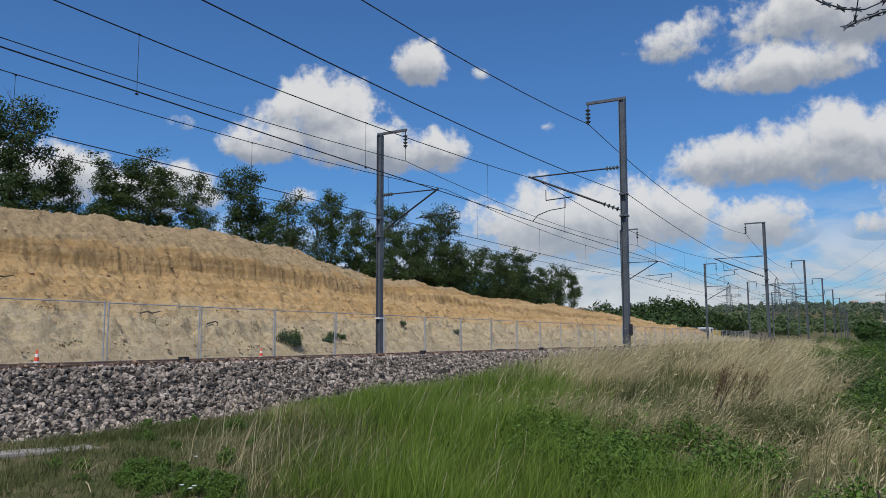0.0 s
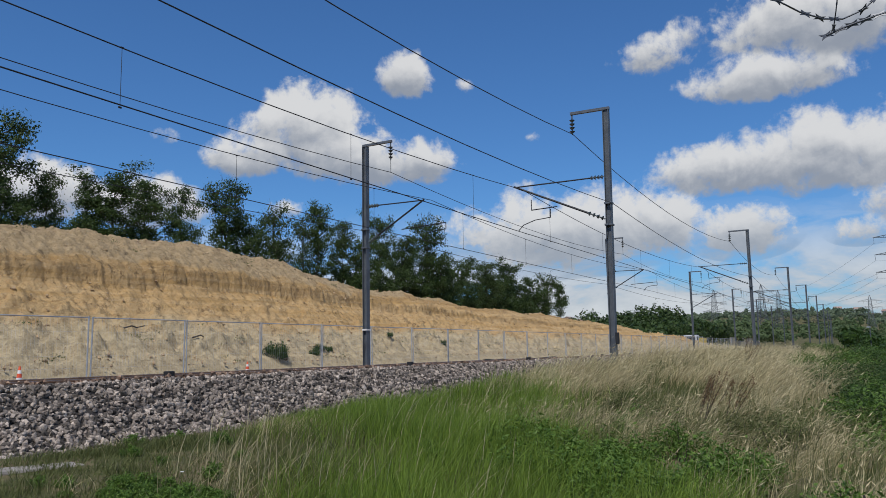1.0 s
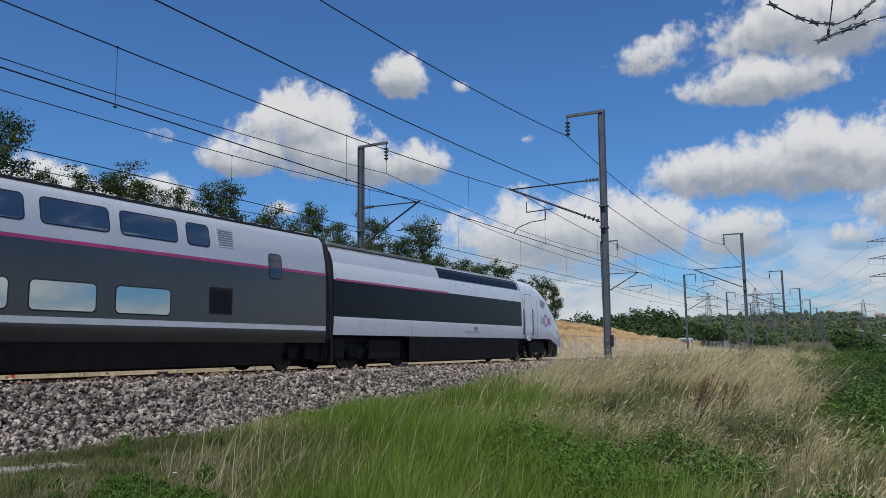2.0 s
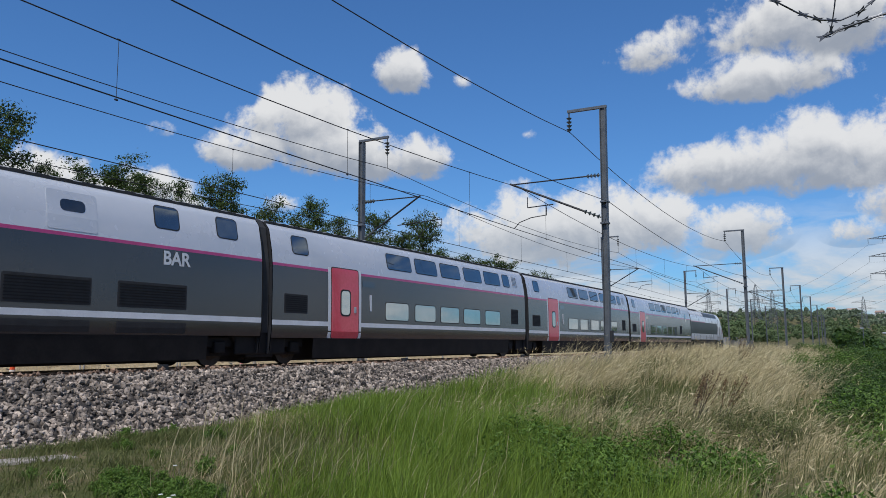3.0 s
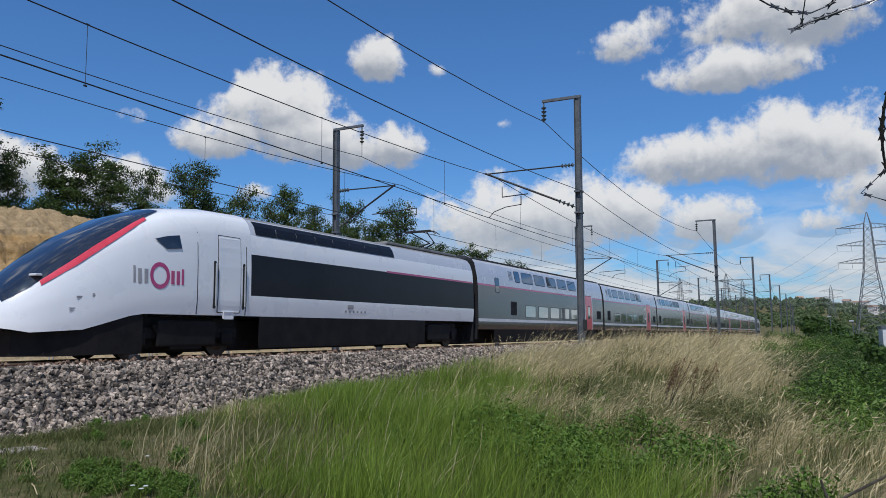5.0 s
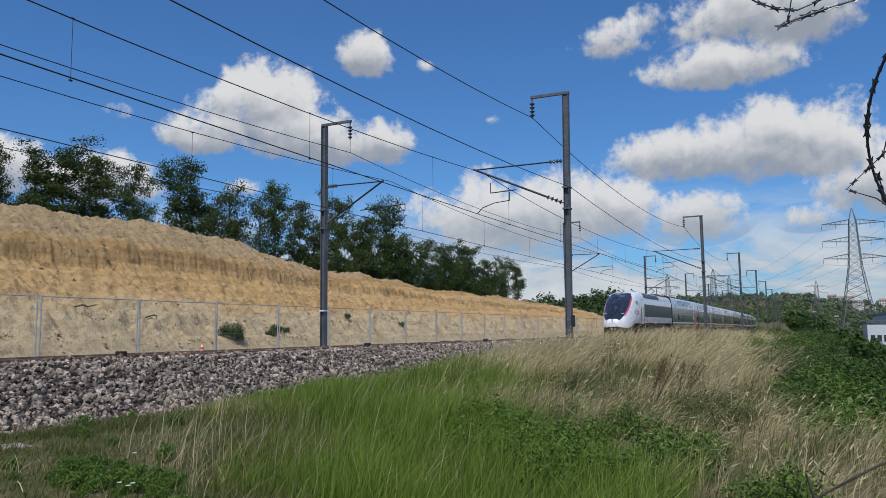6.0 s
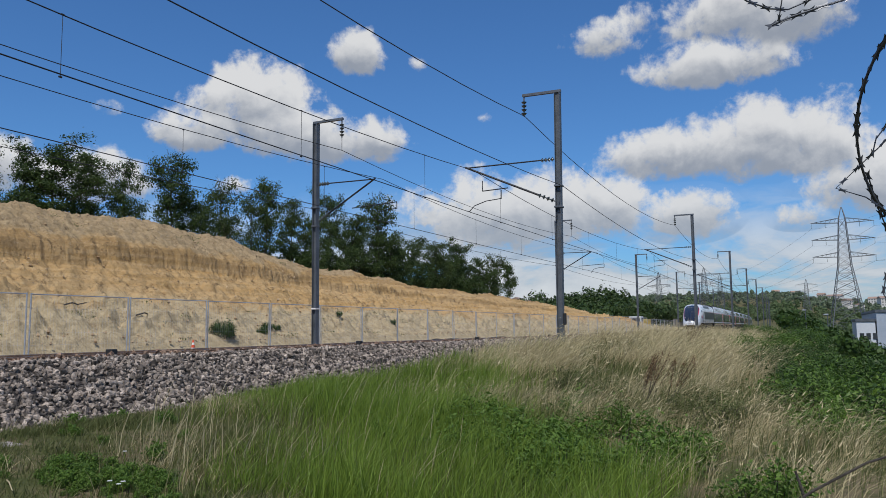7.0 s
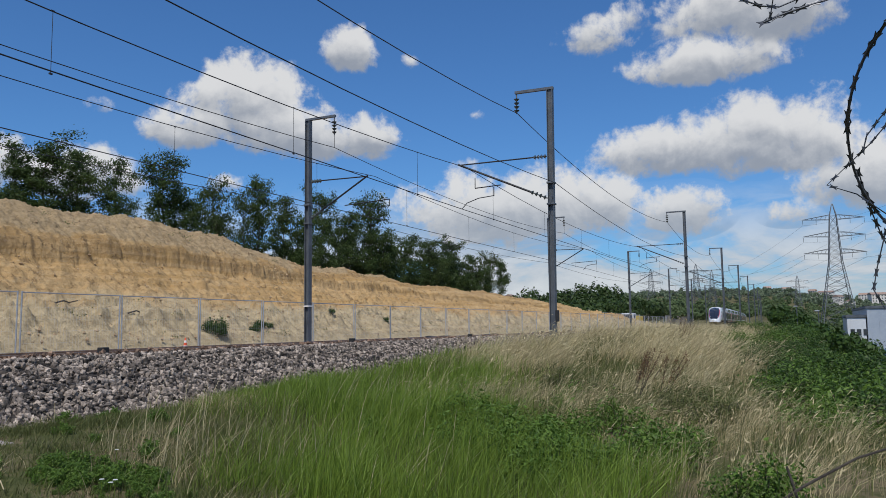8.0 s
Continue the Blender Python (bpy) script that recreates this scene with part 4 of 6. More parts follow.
        logo(root, side, h - 3.62, 2.05, 1.0, M_PINK, M_LOGO, cab_x)
    # snow plough and the dark parts under the nose
    bm = bmesh.new()
    us2 = [0.42, 0.55, 0.9, 1.4, 2.0, 2.6, 3.2]
    rows = []
    for u in us2:
        w = np.interp(u, NOSE_U, NOSE_W) - np.interp(u, [0.42, 0.9, 2.0], [0.42, 0.16, 0.06])
        foot = np.interp(u, [0, 0.5, 1.6, 3.0], [0.78, 0.66, 0.72, 1.10])
        rows.append([bm.verts.new((x, h - u, z)) for x, z in ((w, foot + 0.02), (w - 0.02, 0.15), (-w + 0.02, 0.15), (-w, foot + 0.02))])
    for a, b in zip(rows, rows[1:]):
        for k in range(3):
            bm.faces.new((a[k], a[k + 1], b[k + 1], b[k]))
    bm.faces.new(rows[0])
    part("snow_plough", bm, M_SKIRT, root, "black snow plough")
    bogie(root, h - 4.7)
    bogie(root, -h + 3.4)
    # roof gear with the folded or raised pantograph
    bm = bmesh.new()
    box(bm, -0.8, 0.8, y0 + 0.5, y0 + 6.6, 4.05, 4.16, 0.03)
    part("roof_well", bm, M_ROOF, root)
    return root, y0


def pantograph(parent, y0, raised):
    bm = bmesh.new()
    base = y0 + 1.9
    for sx in (-1, 1):
        box(bm, sx * 0.45 - 0.04, sx * 0.45 + 0.04, base - 0.5, base + 0.9, 4.18, 4.26)
        if raised:
            rod(bm, (sx * 0.3, base + 0.7, 4.26), (sx * 0.12, base - 0.55, 4.66), 0.035)
            rod(bm, (sx * 0.12, base - 0.55, 4.66), (sx * 0.4, base + 0.75, 5.02), 0.025)
    rod(bm, (-0.3, base + 0.7, 4.26), (0.3, base + 0.7, 4.26), 0.04)
    part("pantograph", bm, M_WIRE, parent, "dark pantograph on the roof")
    if raised:
        bm = bmesh.new()
        for dy in (0.6, 0.95):
            box(bm, -0.72, 0.72, base + dy - 0.03, base + dy + 0.03, 5.0, 5.05)
            for sx in (-1, 1):
                rod(bm, (sx * 0.72, base + dy, 5.02), (sx * 0.98, base + dy, 4.86), 0.02)
        part("collector_head", bm, M_WIRE, parent)


TRAIN = []                     # thing, distance of its middle behind the head, turned round
head, yh = power_car("white and dark grey high-speed power car leading the train")
pantograph(head, yh, False)
TRAIN.append((head, 22.15 / 2, False))
tail, yt = power_car("white and dark grey high-speed power car at the train's end")
pantograph(tail, yt, True)
first = coach(18.7, "rear", "1", "dark and silver double-deck car with a red door, first class")
second = coach(18.7, "front", "2", "dark and silver double-deck car with a red door, second class")
TRAIN.append((coach(21.845, "rear", "1", "dark and silver double-deck end car with a red door"), 22.15 + 21.845 / 2, False))
gap = 43.995
for i in range(6):
    if i < 2:
        car = first if i == 0 else copy_thing(first, Matrix())
    elif i == 2:
        car = coach(18.7, "bar", "", "dark and silver double-deck bar car with ventilation grilles")
    else:
        car = second if i == 3 else copy_thing(second, Matrix())
    TRAIN.append((car, gap + 18.7 / 2, False))
    gap += 18.7
TRAIN.append((coach(21.845, "front", "2", "dark and silver double-deck end car behind the power car"), gap + 21.845 / 2, False))
TRAIN.append((tail, gap + 21.845 + 22.15 / 2, True))


def head_at(t):
    d = t - 3.5
    return 125.915 + 56.236 * d - 0.052 * d * d


def motions():
    for car, behind, turned in TRAIN:
        rows = []
        for k in range(17):
            t = 0.5 * k
            m = line_pose(head_at(t) - behind)
            rows.append((t, m @ pose(0, 0, 0, 0, 0, 180) if turned else m))
        walk(car, rows)
# ---------------------------------------------------------------- loose ballast stones
M_STONE = surface("ballast_stone", (0.080, 0.062, 0.051), (0.37, 0.305, 0.250), 6.0, 0.85, 0.0, 0.006, 60, island=0.9)
M_STONE_RUST = surface("rusty_stone", (0.13, 0.075, 0.05), (0.33, 0.22, 0.15), 6.0, 0.9, 0.0, 0.006, 60, island=0.6)
rng = np.random.default_rng(11)


def stones(name, s, across, zlift, size, material, label, coarse=False):
    """Many angular stones as one heap."""
    g = (1 + 5 ** 0.5) / 2
    ico = np.array([(-1, g, 0), (1, g, 0), (-1, -g, 0), (1, -g, 0), (0, -1, g), (0, 1, g), (0, -1, -g), (0, 1, -g), (g, 0, -1), (g, 0, 1), (-g, 0, -1), (-g, 0, 1)]) / 1.9
    tri = np.array([(0, 11, 5), (0, 5, 1), (0, 1, 7), (0, 7, 10), (0, 10, 11), (1, 5, 9), (5, 11, 4), (11, 10, 2), (10, 7, 6), (7, 1, 8), (3, 9, 4), (3, 4, 2), (3, 2, 6), (3, 6, 8), (3, 8, 9), (4, 9, 5), (2, 4, 11), (6, 2, 10), (8, 6, 7), (9, 8, 1)])
    if coarse:
        ico = np.array([(1, 0, 0), (-1, 0, 0), (0, 1, 0), (0, -1, 0), (0, 0, 1), (0, 0, -1)]) * 1.1
        tri = np.array([(0, 2, 4), (2, 1, 4), (1, 3, 4), (3, 0, 4), (2, 0, 5), (1, 2, 5), (3, 1, 5), (0, 3, 5)])
    n, k = len(s), len(ico)
    v = ico[None] * rng.uniform(0.55, 1.35, (n, k, 1)) * rng.uniform(0.5, 1.35, (n, 1, 3))
    a, b = rng.uniform(0, 6.28, n), rng.uniform(-0.9, 0.9, n)
    ca, sa, cb, sb = np.cos(a)[:, None], np.sin(a)[:, None], np.cos(b)[:, None], np.sin(b)[:, None]
    x, y, z = v[..., 0], v[..., 1], v[..., 2]
    y, z = y * cb - z * sb, y * sb + z * cb
    x, y = x * ca - y * sa, x * sa + y * ca
    v = np.stack([x, y, z], -1) * size[:, None, None]
    v[..., 0] += (line_x(s) + across)[:, None]
    v[..., 1] += (s + CURVE * s * across)[:, None]
    v[..., 2] += (bed_z(across) + GRADE * s + zlift)[:, None]
    f = tri[None] + k * np.arange(n)[:, None, None]
    ob = polymesh(name, v.reshape(-1, 3), f.reshape(-1, 3), material)
    return tagged(ob, label, "ballast", kind="stuff")


def scatter(n, s0, s1, c0, c1, power=1.0):
    return s0 + (s1 - s0) * rng.random(n) ** power, rng.uniform(c0, c1, n)


s, c = scatter(30000, 3.0, 24.0, 5.85, 8.15)
stones("ballast_stones", s, c, rng.uniform(-0.02, 0.04, len(s)), 0.024 + 0.026 * rng.random(len(s)) ** 1.4, M_STONE, "grey and mauve crushed ballast stones on the shoulder")
s, c = scatter(26000, 24.0, 95.0, 5.85, 8.0, 1.5)
stones("ballast_stones", s, c, rng.uniform(-0.02, 0.04, len(s)), rng.uniform(0.03, 0.065, len(s)), M_STONE, "grey and mauve crushed ballast stones on the shoulder", True)
s, c = scatter(7000, 3.0, 60.0, 5.45, 6.05, 1.2)
stones("ballast_stones", s, c, rng.uniform(-0.02, 0.10, len(s)), rng.uniform(0.025, 0.05, len(s)), M_STONE_RUST, "rust-stained ballast stones along the crest", True)
s, c = scatter(11000, 3.0, 60.0, 2.2, 5.6, 1.2)
stones("ballast_stones", s, c, rng.uniform(-0.02, 0.07, len(s)), rng.uniform(0.025, 0.06, len(s)), M_STONE_RUST, "rust-stained ballast stones between the rails", True)

# ---------------------------------------------------------------- grass
M_GREEN = leafy("green_grass", (0.050, 0.100, 0.008), (0.290, 0.400, 0.065), 0.45, 0.40)
M_OLIVE = leafy("olive_grass", (0.040, 0.060, 0.014), (0.190, 0.200, 0.068), 0.6, 0.3)
M_DRY = leafy("dry_grass", (0.20, 0.160, 0.068), (0.76, 0.645, 0.375), 0.6, 0.3)
M_SEED = leafy("seed_heads", (0.42, 0.34, 0.18), (0.70, 0.60, 0.38), 0.7, 0.3)
M_WEED = leafy("weed_leaf", (0.032, 0.082, 0.010), (0.165, 0.265, 0.042), 0.5, 0.3)
WIND = np.array([0.87, 0.45])


def blades(name, x, y, height, width, lean, material, label, category="grass", wind=1.0, z0=None, way=None):
    """Bent, tapering blades as one sward; lean: how far the tip goes over, as a share of the height."""
    n = len(x)
    z = ground_z(x, y) - 0.03 if z0 is None else z0
    a = rng.uniform(0, 6.283, n)
    face = np.stack([np.cos(a), np.sin(a)], -1)
    b = rng.uniform(0, 6.283, n)
    go = (1 - wind) * np.stack([np.cos(b), np.sin(b)], -1) + wind * WIND + rng.normal(0, 0.28, (n, 2))
    if way is not None:
        go = go + way
    go = go * (lean * height)[:, None]
    v = np.zeros((n, 8, 3))
    for k, (t, w) in enumerate(((0.0, 1.0), (0.4, 0.85), (0.75, 0.55), (1.0, 0.08))):
        cx = np.stack([x, y], -1) + go * t ** 1.9
        cz = z + height * (t - 0.28 * lean * t ** 2.2)
        for j, sg in enumerate((-1, 1)):
            v[:, 2 * k + j, :2] = cx + sg * face * (width * w / 2)[:, None]
            v[:, 2 * k + j, 2] = cz
    f = np.array([(0, 1, 3, 2), (2, 3, 5, 4), (4, 5, 7, 6)])[None] + 8 * np.arange(n)[:, None, None]
    ob = polymesh(name, v.reshape(-1, 3), f.reshape(-1, 4), material)
    tip = v[:, 6:8].mean(1)
    return tagged(ob, label, category, kind="stuff"), tip, go


def field(n, x0, x1, y0, y1):
    return rng.uniform(x0, x1, n), rng.uniform(y0, y1, n)


def keep(x, y, chance):
    k = rng.random(len(x)) < np.clip(chance, 0, 1)
    return x[k], y[k]


def foot(x, y):
    """Distance from the far track."""
    return x - line_x(y)


# lush green sward beside the ballast
x, y = field(215000, -9.2, -1.2, 5.2, 27.0)
q = x / y - 0.24 * smooth(10.0, 8.0, y + 1.1 * fnoise(x * 0.9 + 2, y * 0.9, 3)) * smooth(-0.5, -0.4, x / y) + 0.22 * fnoise(x * 0.8 + 11, y * 0.5, 3)
lush = smooth(-1.02, -0.72, q) * smooth(-0.33, -0.46, q) * smooth(7.75, 8.15, foot(x, y)) * (0.40 + 1.7 * np.clip(fnoise(x * 0.6, y * 0.6, 3) + 0.3, 0, 1))
lush = lush * (1 - 0.72 * smooth(-0.44, -0.36, x / y))
x, y = keep(x, y, lush * np.clip(14 / (y + 5), 0.35, 1.0))
tall = 0.26 + 0.20 * smooth(-0.95, -0.62, x / y) + 0.26 * fnoise(x * 0.7, y * 0.7, 3)
blades("green_grass", x, y, np.clip(tall * rng.uniform(0.5, 1.35, len(x)), 0.1, 0.8), rng.uniform(0.005, 0.012, len(x)) * np.clip(y / 10, 0.8, 2), rng.uniform(0.1, 0.8, len(x)), M_GREEN, "lush bright green meadow grass beside the ballast", wind=0.35)
# seeding stalks standing out of the green
x, y = field(4200, -9.0, -3.0, 5.4, 20.0)
q = x / y
x, y = keep(x, y, smooth(-1.15, -0.95, q) * smooth(-0.35, -0.5, q) * smooth(7.8, 8.3, foot(x, y)) * (0.14 + 1.6 * np.clip(fnoise(x * 0.8 + 4, y * 0.8, 2) + 0.02, 0, 1)))
blades("grass_stalks", x, y, rng.uniform(0.35, 0.75, len(x)), rng.uniform(0.005, 0.009, len(x)), rng.uniform(0.15, 0.7, len(x)), M_SEED, "pale grass stalks standing in the green", wind=0.6)
# short weedy turf in the corner near the path
x, y = field(140000, -9.8, -3.8, 3.6, 10.5)
patch = np.clip(fnoise(x * 0.9, y * 0.9, 3) + 0.16, 0, 1)
x, y = keep(x, y, smooth(-0.62, -0.90, x / y) * smooth(7.7, 8.2, foot(x, y)) * (0.22 + 1.7 * patch))
blades("short_turf", x, y, rng.uniform(0.04, 0.17, len(x)) * (1 + 1.3 * smooth(-1.05, -0.75, x / y)), rng.uniform(0.005, 0.011, len(x)), rng.uniform(0.2, 0.9, len(x)), M_OLIVE, "short patchy olive turf on trodden ground", wind=0.2)
x, y = field(60000, -9.6, -3.8, 3.8, 9.5)
x, y = keep(x, y, smooth(-0.62, -0.85, x / y) * smooth(7.8, 8.3, foot(x, y)) * (1.9 * np.clip(fnoise(x * 0.8 + 7, y * 0.8 + 3, 3) - 0.02, 0, 1)))
blades("straw_patch", x, y, rng.uniform(0.06, 0.34, len(x)), rng.uniform(0.004, 0.008, len(x)), rng.uniform(0.4, 1.1, len(x)), M_DRY, "patches of dead straw in the turf", wind=0.2)
# bleached tufts between the turf and the lush grass
x = np.concatenate([rng.normal(cx, 0.40, 150) for cx in (-5.65, -5.5, -5.0, -6.3)])
y = np.concatenate([rng.normal(cy, 0.40, 150) for cy in (5.7, 6.5, 5.4, 6.2)])
blades("straw_tufts", x, y, rng.uniform(0.10, 0.46, len(x)), rng.uniform(0.003, 0.007, len(x)), rng.uniform(0.3, 1.2, len(x)), M_DRY, "bleached straw tufts at the edge of the lush grass", wind=0.4)
# turf where the path runs, under and behind the eye
x, y = field(42000, -9.0, 5.0, -6.0, 6.0)
x, y = keep(x, y, smooth(7.8, 8.4, foot(x, y)) * (0.15 + 1.2 * np.clip(fnoise(x * 0.7, y * 0.7, 3) + 0.1, 0, 1)))
blades("path_turf", x, y, rng.uniform(0.04, 0.16, len(x)), rng.uniform(0.006, 0.012, len(x)), rng.uniform(0.2, 0.9, len(x)), M_OLIVE, "short trodden turf on the path", wind=0.2)
# olive undergrowth in the dry grass
x, y = field(150000, -9.5, 2.5, 5.5, 60.0)
q = x / y
x, y = keep(x, y, smooth(-0.66, -0.46, q) * smooth(0.10, 0.02, q) * smooth(7.9, 8.6, foot(x, y)) * np.clip(13 / (y + 2), 0.1, 1.0) * np.clip(0.65 + 1.5 * fnoise(x * 0.5 + 9, y * 0.5, 3), 0.05, 1))
blades("olive_grass", x, y, rng.uniform(0.22, 0.60, len(x)), rng.uniform(0.006, 0.012, len(x)) * np.clip(y / 10, 0.9, 3), rng.uniform(0.2, 0.9, len(x)), M_OLIVE, "olive green undergrowth in the dry grass", wind=0.5)
# tall dry grass leaning with the wind
x, y = field(13500, -9.6, 2.6, 7.5, 75.0)
q = x / y
right = smooth(0.12, 0.05, q) * smooth(14, 10.5, y) + smooth(-0.02, -0.085, q) * (1 - smooth(14, 10.5, y))
dry = smooth(-0.58, -0.36, q) * right * smooth(7.9, 8.7, foot(x, y)) * np.clip(13 / (y + 1), 0.16, 1.0) * np.clip(0.55 + 2.4 * fnoise(x * 0.45 + 3, y * 0.45, 3), 0.03, 1)
near_gap = 1 + 0.8 * smooth(-0.2, -0.1, q) * smooth(13, 9, y) - 0.8 * smooth(11.5, 9.0, y) * smooth(-0.17, -0.27, q)
x, y = keep(x, y, dry * near_gap)
tall = (0.56 + 0.34 * smooth(9, 17, y)) * (1 + 0.5 * fnoise(x * 0.6, y * 0.6, 2)) * rng.uniform(0.7, 1.25, len(x))
sweep = rng.normal(0, 0.30, (len(x), 2))
per = 24
x, y, tall, sweep = (np.repeat(a, per, 0) for a in (x, y, tall, sweep))
ox, oy = rng.normal(0, 0.085, len(x)), rng.normal(0, 0.085, len(x))
dry_grass, tip, go = blades("dry_grass", x + ox, y + oy, tall * rng.uniform(0.45, 1.2, len(x)), rng.uniform(0.003, 0.0078, len(x)) * np.clip(y / 11, 0.9, 3.0), rng.uniform(0.35, 1.30, len(x)), M_DRY, "tall dry straw-coloured grass leaning in the wind", wind=0.75, way=sweep + 2.2 * np.stack([ox, oy], -1))
# seed heads on a part of the stalks
k = rng.random(len(tip)) < 0.28
tip, go = tip[k], go[k]
n = len(tip)
along = np.concatenate([go / np.maximum(np.linalg.norm(go, axis=1, keepdims=True), 1e-3), rng.uniform(-0.2, 0.9, (n, 1))], 1)
along = along / np.linalg.norm(along, axis=1, keepdims=True) * (rng.uniform(0.06, 0.12, n)[:, None])
acr = np.stack([-along[:, 1], along[:, 0], rng.normal(0, 0.02, n)], -1) * 0.10 * np.clip(tip[:, 1:2] / 13, 0.8, 2.2)
v = np.stack([tip - along * 0.5, tip - acr, tip + along * 0.9, tip + acr], 1)
heads = polymesh("seed_heads", v.reshape(-1, 3), np.arange(4 * n).reshape(-1, 4), M_SEED)
tagged(heads, "pale feathery seed heads on the dry grass", "grass", kind="stuff")

# ---------------------------------------------------------------- leaves, weeds, bushes and trees


def leaf_cloud(centres, spread, per, size, seed, loose=0.55):
    """Leaf quads scattered about centres, facing mostly outwards from their clump: verts and faces."""
    r = np.random.default_rng(seed)
    c = np.repeat(np.asarray(centres), per, 0)
    n = len(c)
    o = r.normal(0, 1, (n, 3))
    p = c + o * np.asarray(spread)
    out = o / np.maximum(np.linalg.norm(o, axis=1, keepdims=True), 1e-3) + loose * r.normal(0, 1, (n, 3)) + np.array((0, 0, 0.45))
    a = np.cross(out, r.normal(0, 1, (n, 3)))
    a /= np.maximum(np.linalg.norm(a, axis=1, keepdims=True), 1e-3)
    b = np.cross(a, out)
    b /= np.maximum(np.linalg.norm(b, axis=1, keepdims=True), 1e-3)
    w = r.uniform(0.5, 1.2, (n, 1)) * size
    bend = np.cross(a, b) * w * 0.25
    v = np.stack([p - a * w, p + b * w * 0.55 + bend, p + a * w, p - b * w * 0.55 + bend], 1)
    return v.reshape(-1, 3), np.arange(4 * n).reshape(-1, 4)


M_LEAF = leafy("tree_leaf", (0.014, 0.034, 0.009), (0.080, 0.125, 0.030), 0.5, 0.28)
M_LEAF2 = leafy("pale_tree_leaf", (0.022, 0.044, 0.011), (0.090, 0.130, 0.036), 0.5, 0.30)
M_BUSH = leafy("bush_leaf", (0.014, 0.036, 0.007), (0.076, 0.138, 0.026), 0.5, 0.28)
M_BARK = surface("dark_bark", (0.035, 0.028, 0.022), (0.09, 0.075, 0.06), 4.0, 0.9, 0.0, 0.02)


def tree(height, wide, seed, label, leaf=None, bare=0.25, dense=1.0, group="trees on the bank", leaf_size=0.088, bend=0.10, dead=0):
    """Tapered trunk, rising limbs and twigs, each twig with a spray of leaves; gives the thing, its height and its half-width."""
    r = random.Random(seed)
    root = empty("tree", Matrix(), label, "tree", group)
    bm = bmesh.new()
    p = Vector((0, 0, -0.4))
    trunk = [p]
    for i in range(6):
        p = p + Vector((r.uniform(-bend, bend * 1.3), r.uniform(-bend, bend), height * 0.84 / 6))
        trunk.append(p)
    r0 = 0.014 * height
    for i, (a, b) in enumerate(zip(trunk, trunk[1:])):
        rod(bm, a, b, r0 * (1 - i / 6.6), r0 * (1 - (i + 1) / 6.6), 7)
    sprays = [trunk[-1] + Vector((0, 0, height * 0.06))]
    limbs = int(11 + height * 1.5)
    for i in range(limbs):
        f = bare + (0.97 - bare) * (i + r.random()) / limbs
        k = f * 6 * 0.999
        a = trunk[int(k)].lerp(trunk[int(k) + 1], k % 1)
        ang = 2.4 * i + r.uniform(-0.5, 0.5)
        env = 0.62 + 0.45 * math.sin(math.pi * min(1.0, 0.12 + 0.88 * (f - bare) / (1 - bare)) ** 0.85)
        reach = wide * env * r.choice((0.35, 0.6, 0.85, 1.0, 1.3))
        out = Vector((math.cos(ang), math.sin(ang), 0))
        b = a + out * reach + Vector((0, 0, reach * r.uniform(0.25, 0.95)))
        mid = a.lerp(b, 0.5) - Vector((0, 0, 0.10 * reach))
        rod(bm, a, mid, r0 * 0.32, r0 * 0.2, 5)
        rod(bm, mid, b, r0 * 0.2, r0 * 0.07, 5)
        sprays += [b, mid.lerp(b, 0.45)]
        for j in range(5):
            q = mid.lerp(b, r.uniform(-0.2, 1.0)) if j else a.lerp(b, 0.4)
            c = q + Vector((r.uniform(-0.75, 0.75), r.uniform(-0.75, 0.75), r.uniform(-0.25, 0.85))) * (0.30 + 0.22 * wide)
            rod(bm, q, c, r0 * 0.10, r0 * 0.04, 4)
            sprays.append(c)
    for i in range(dead):                              # leafless grey twigs above the crown
        a = trunk[4].lerp(trunk[6], r.random())
        b = a + Vector((r.uniform(-0.8, 0.8), r.uniform(-0.8, 0.8), r.uniform(1.0, 1.9)))
        rod(bm, a, b, r0 * 0.16, r0 * 0.05, 4)
        for j in range(4):
            q = a.lerp(b, r.uniform(0.3, 0.9))
            rod(bm, q, q + Vector((r.uniform(-0.4, 0.4), r.uniform(-0.4, 0.4), r.uniform(0.2, 0.6))), r0 * 0.07, r0 * 0.03, 4)
    part("trunk", bm, M_BARK, root, "dark trunk and limbs")
    cs_ = np.array([tuple(c) for c in sprays])
    v, f = leaf_cloud(cs_, (0.25, 0.25, 0.15), int(52 * dense), leaf_size, seed)
    crown = polymesh("crown", v, f, leaf or M_LEAF)
    crown.parent = root
    tagged(crown, "loose dark green leaves")
    return root, float(np.percentile(v[:, 2], 99.6)), float(np.percentile(np.abs(v[:, 0]), 97))


def bank_top(s):
    return float(np.interp(s, bs, hi[:, 172])) - 0.1


TREES = [tree(7.4, 2.0, 21, "tall dark green tree with a full crown on the bank", bare=0.12, dense=1.25),
         tree(6.6, 1.9, 22, "broad dark green tree on top of the bank", bare=0.08, dense=1.25),
         tree(7.0, 1.5, 23, "slender leafy tree on top of the bank", M_LEAF2, 0.2, 1.0),
         tree(4.6, 1.8, 24, "low bushy dark tree on top of the bank", bare=0.0, dense=1.3),
         tree(6.6, 1.2, 25, "sparse young tree with bare twigs on the bank", M_LEAF2, 0.30, 0.5, bend=0.25, dead=4),
         tree(7.6, 1.6, 26, "tall uneven tree with dead twigs on the bank", None, 0.15, 1.1, bend=0.22, dead=3),
         tree(7.2, 1.0, 27, "narrow bent tree with a tufted top on the bank", None, 0.35, 0.8, bend=0.3)]
hedge, _, _ = tree(3.4, 1.7, 29, "low dark undergrowth on top of the bank", bare=0.0, dense=0.6, leaf_size=0.12, group="undergrowth on the bank")
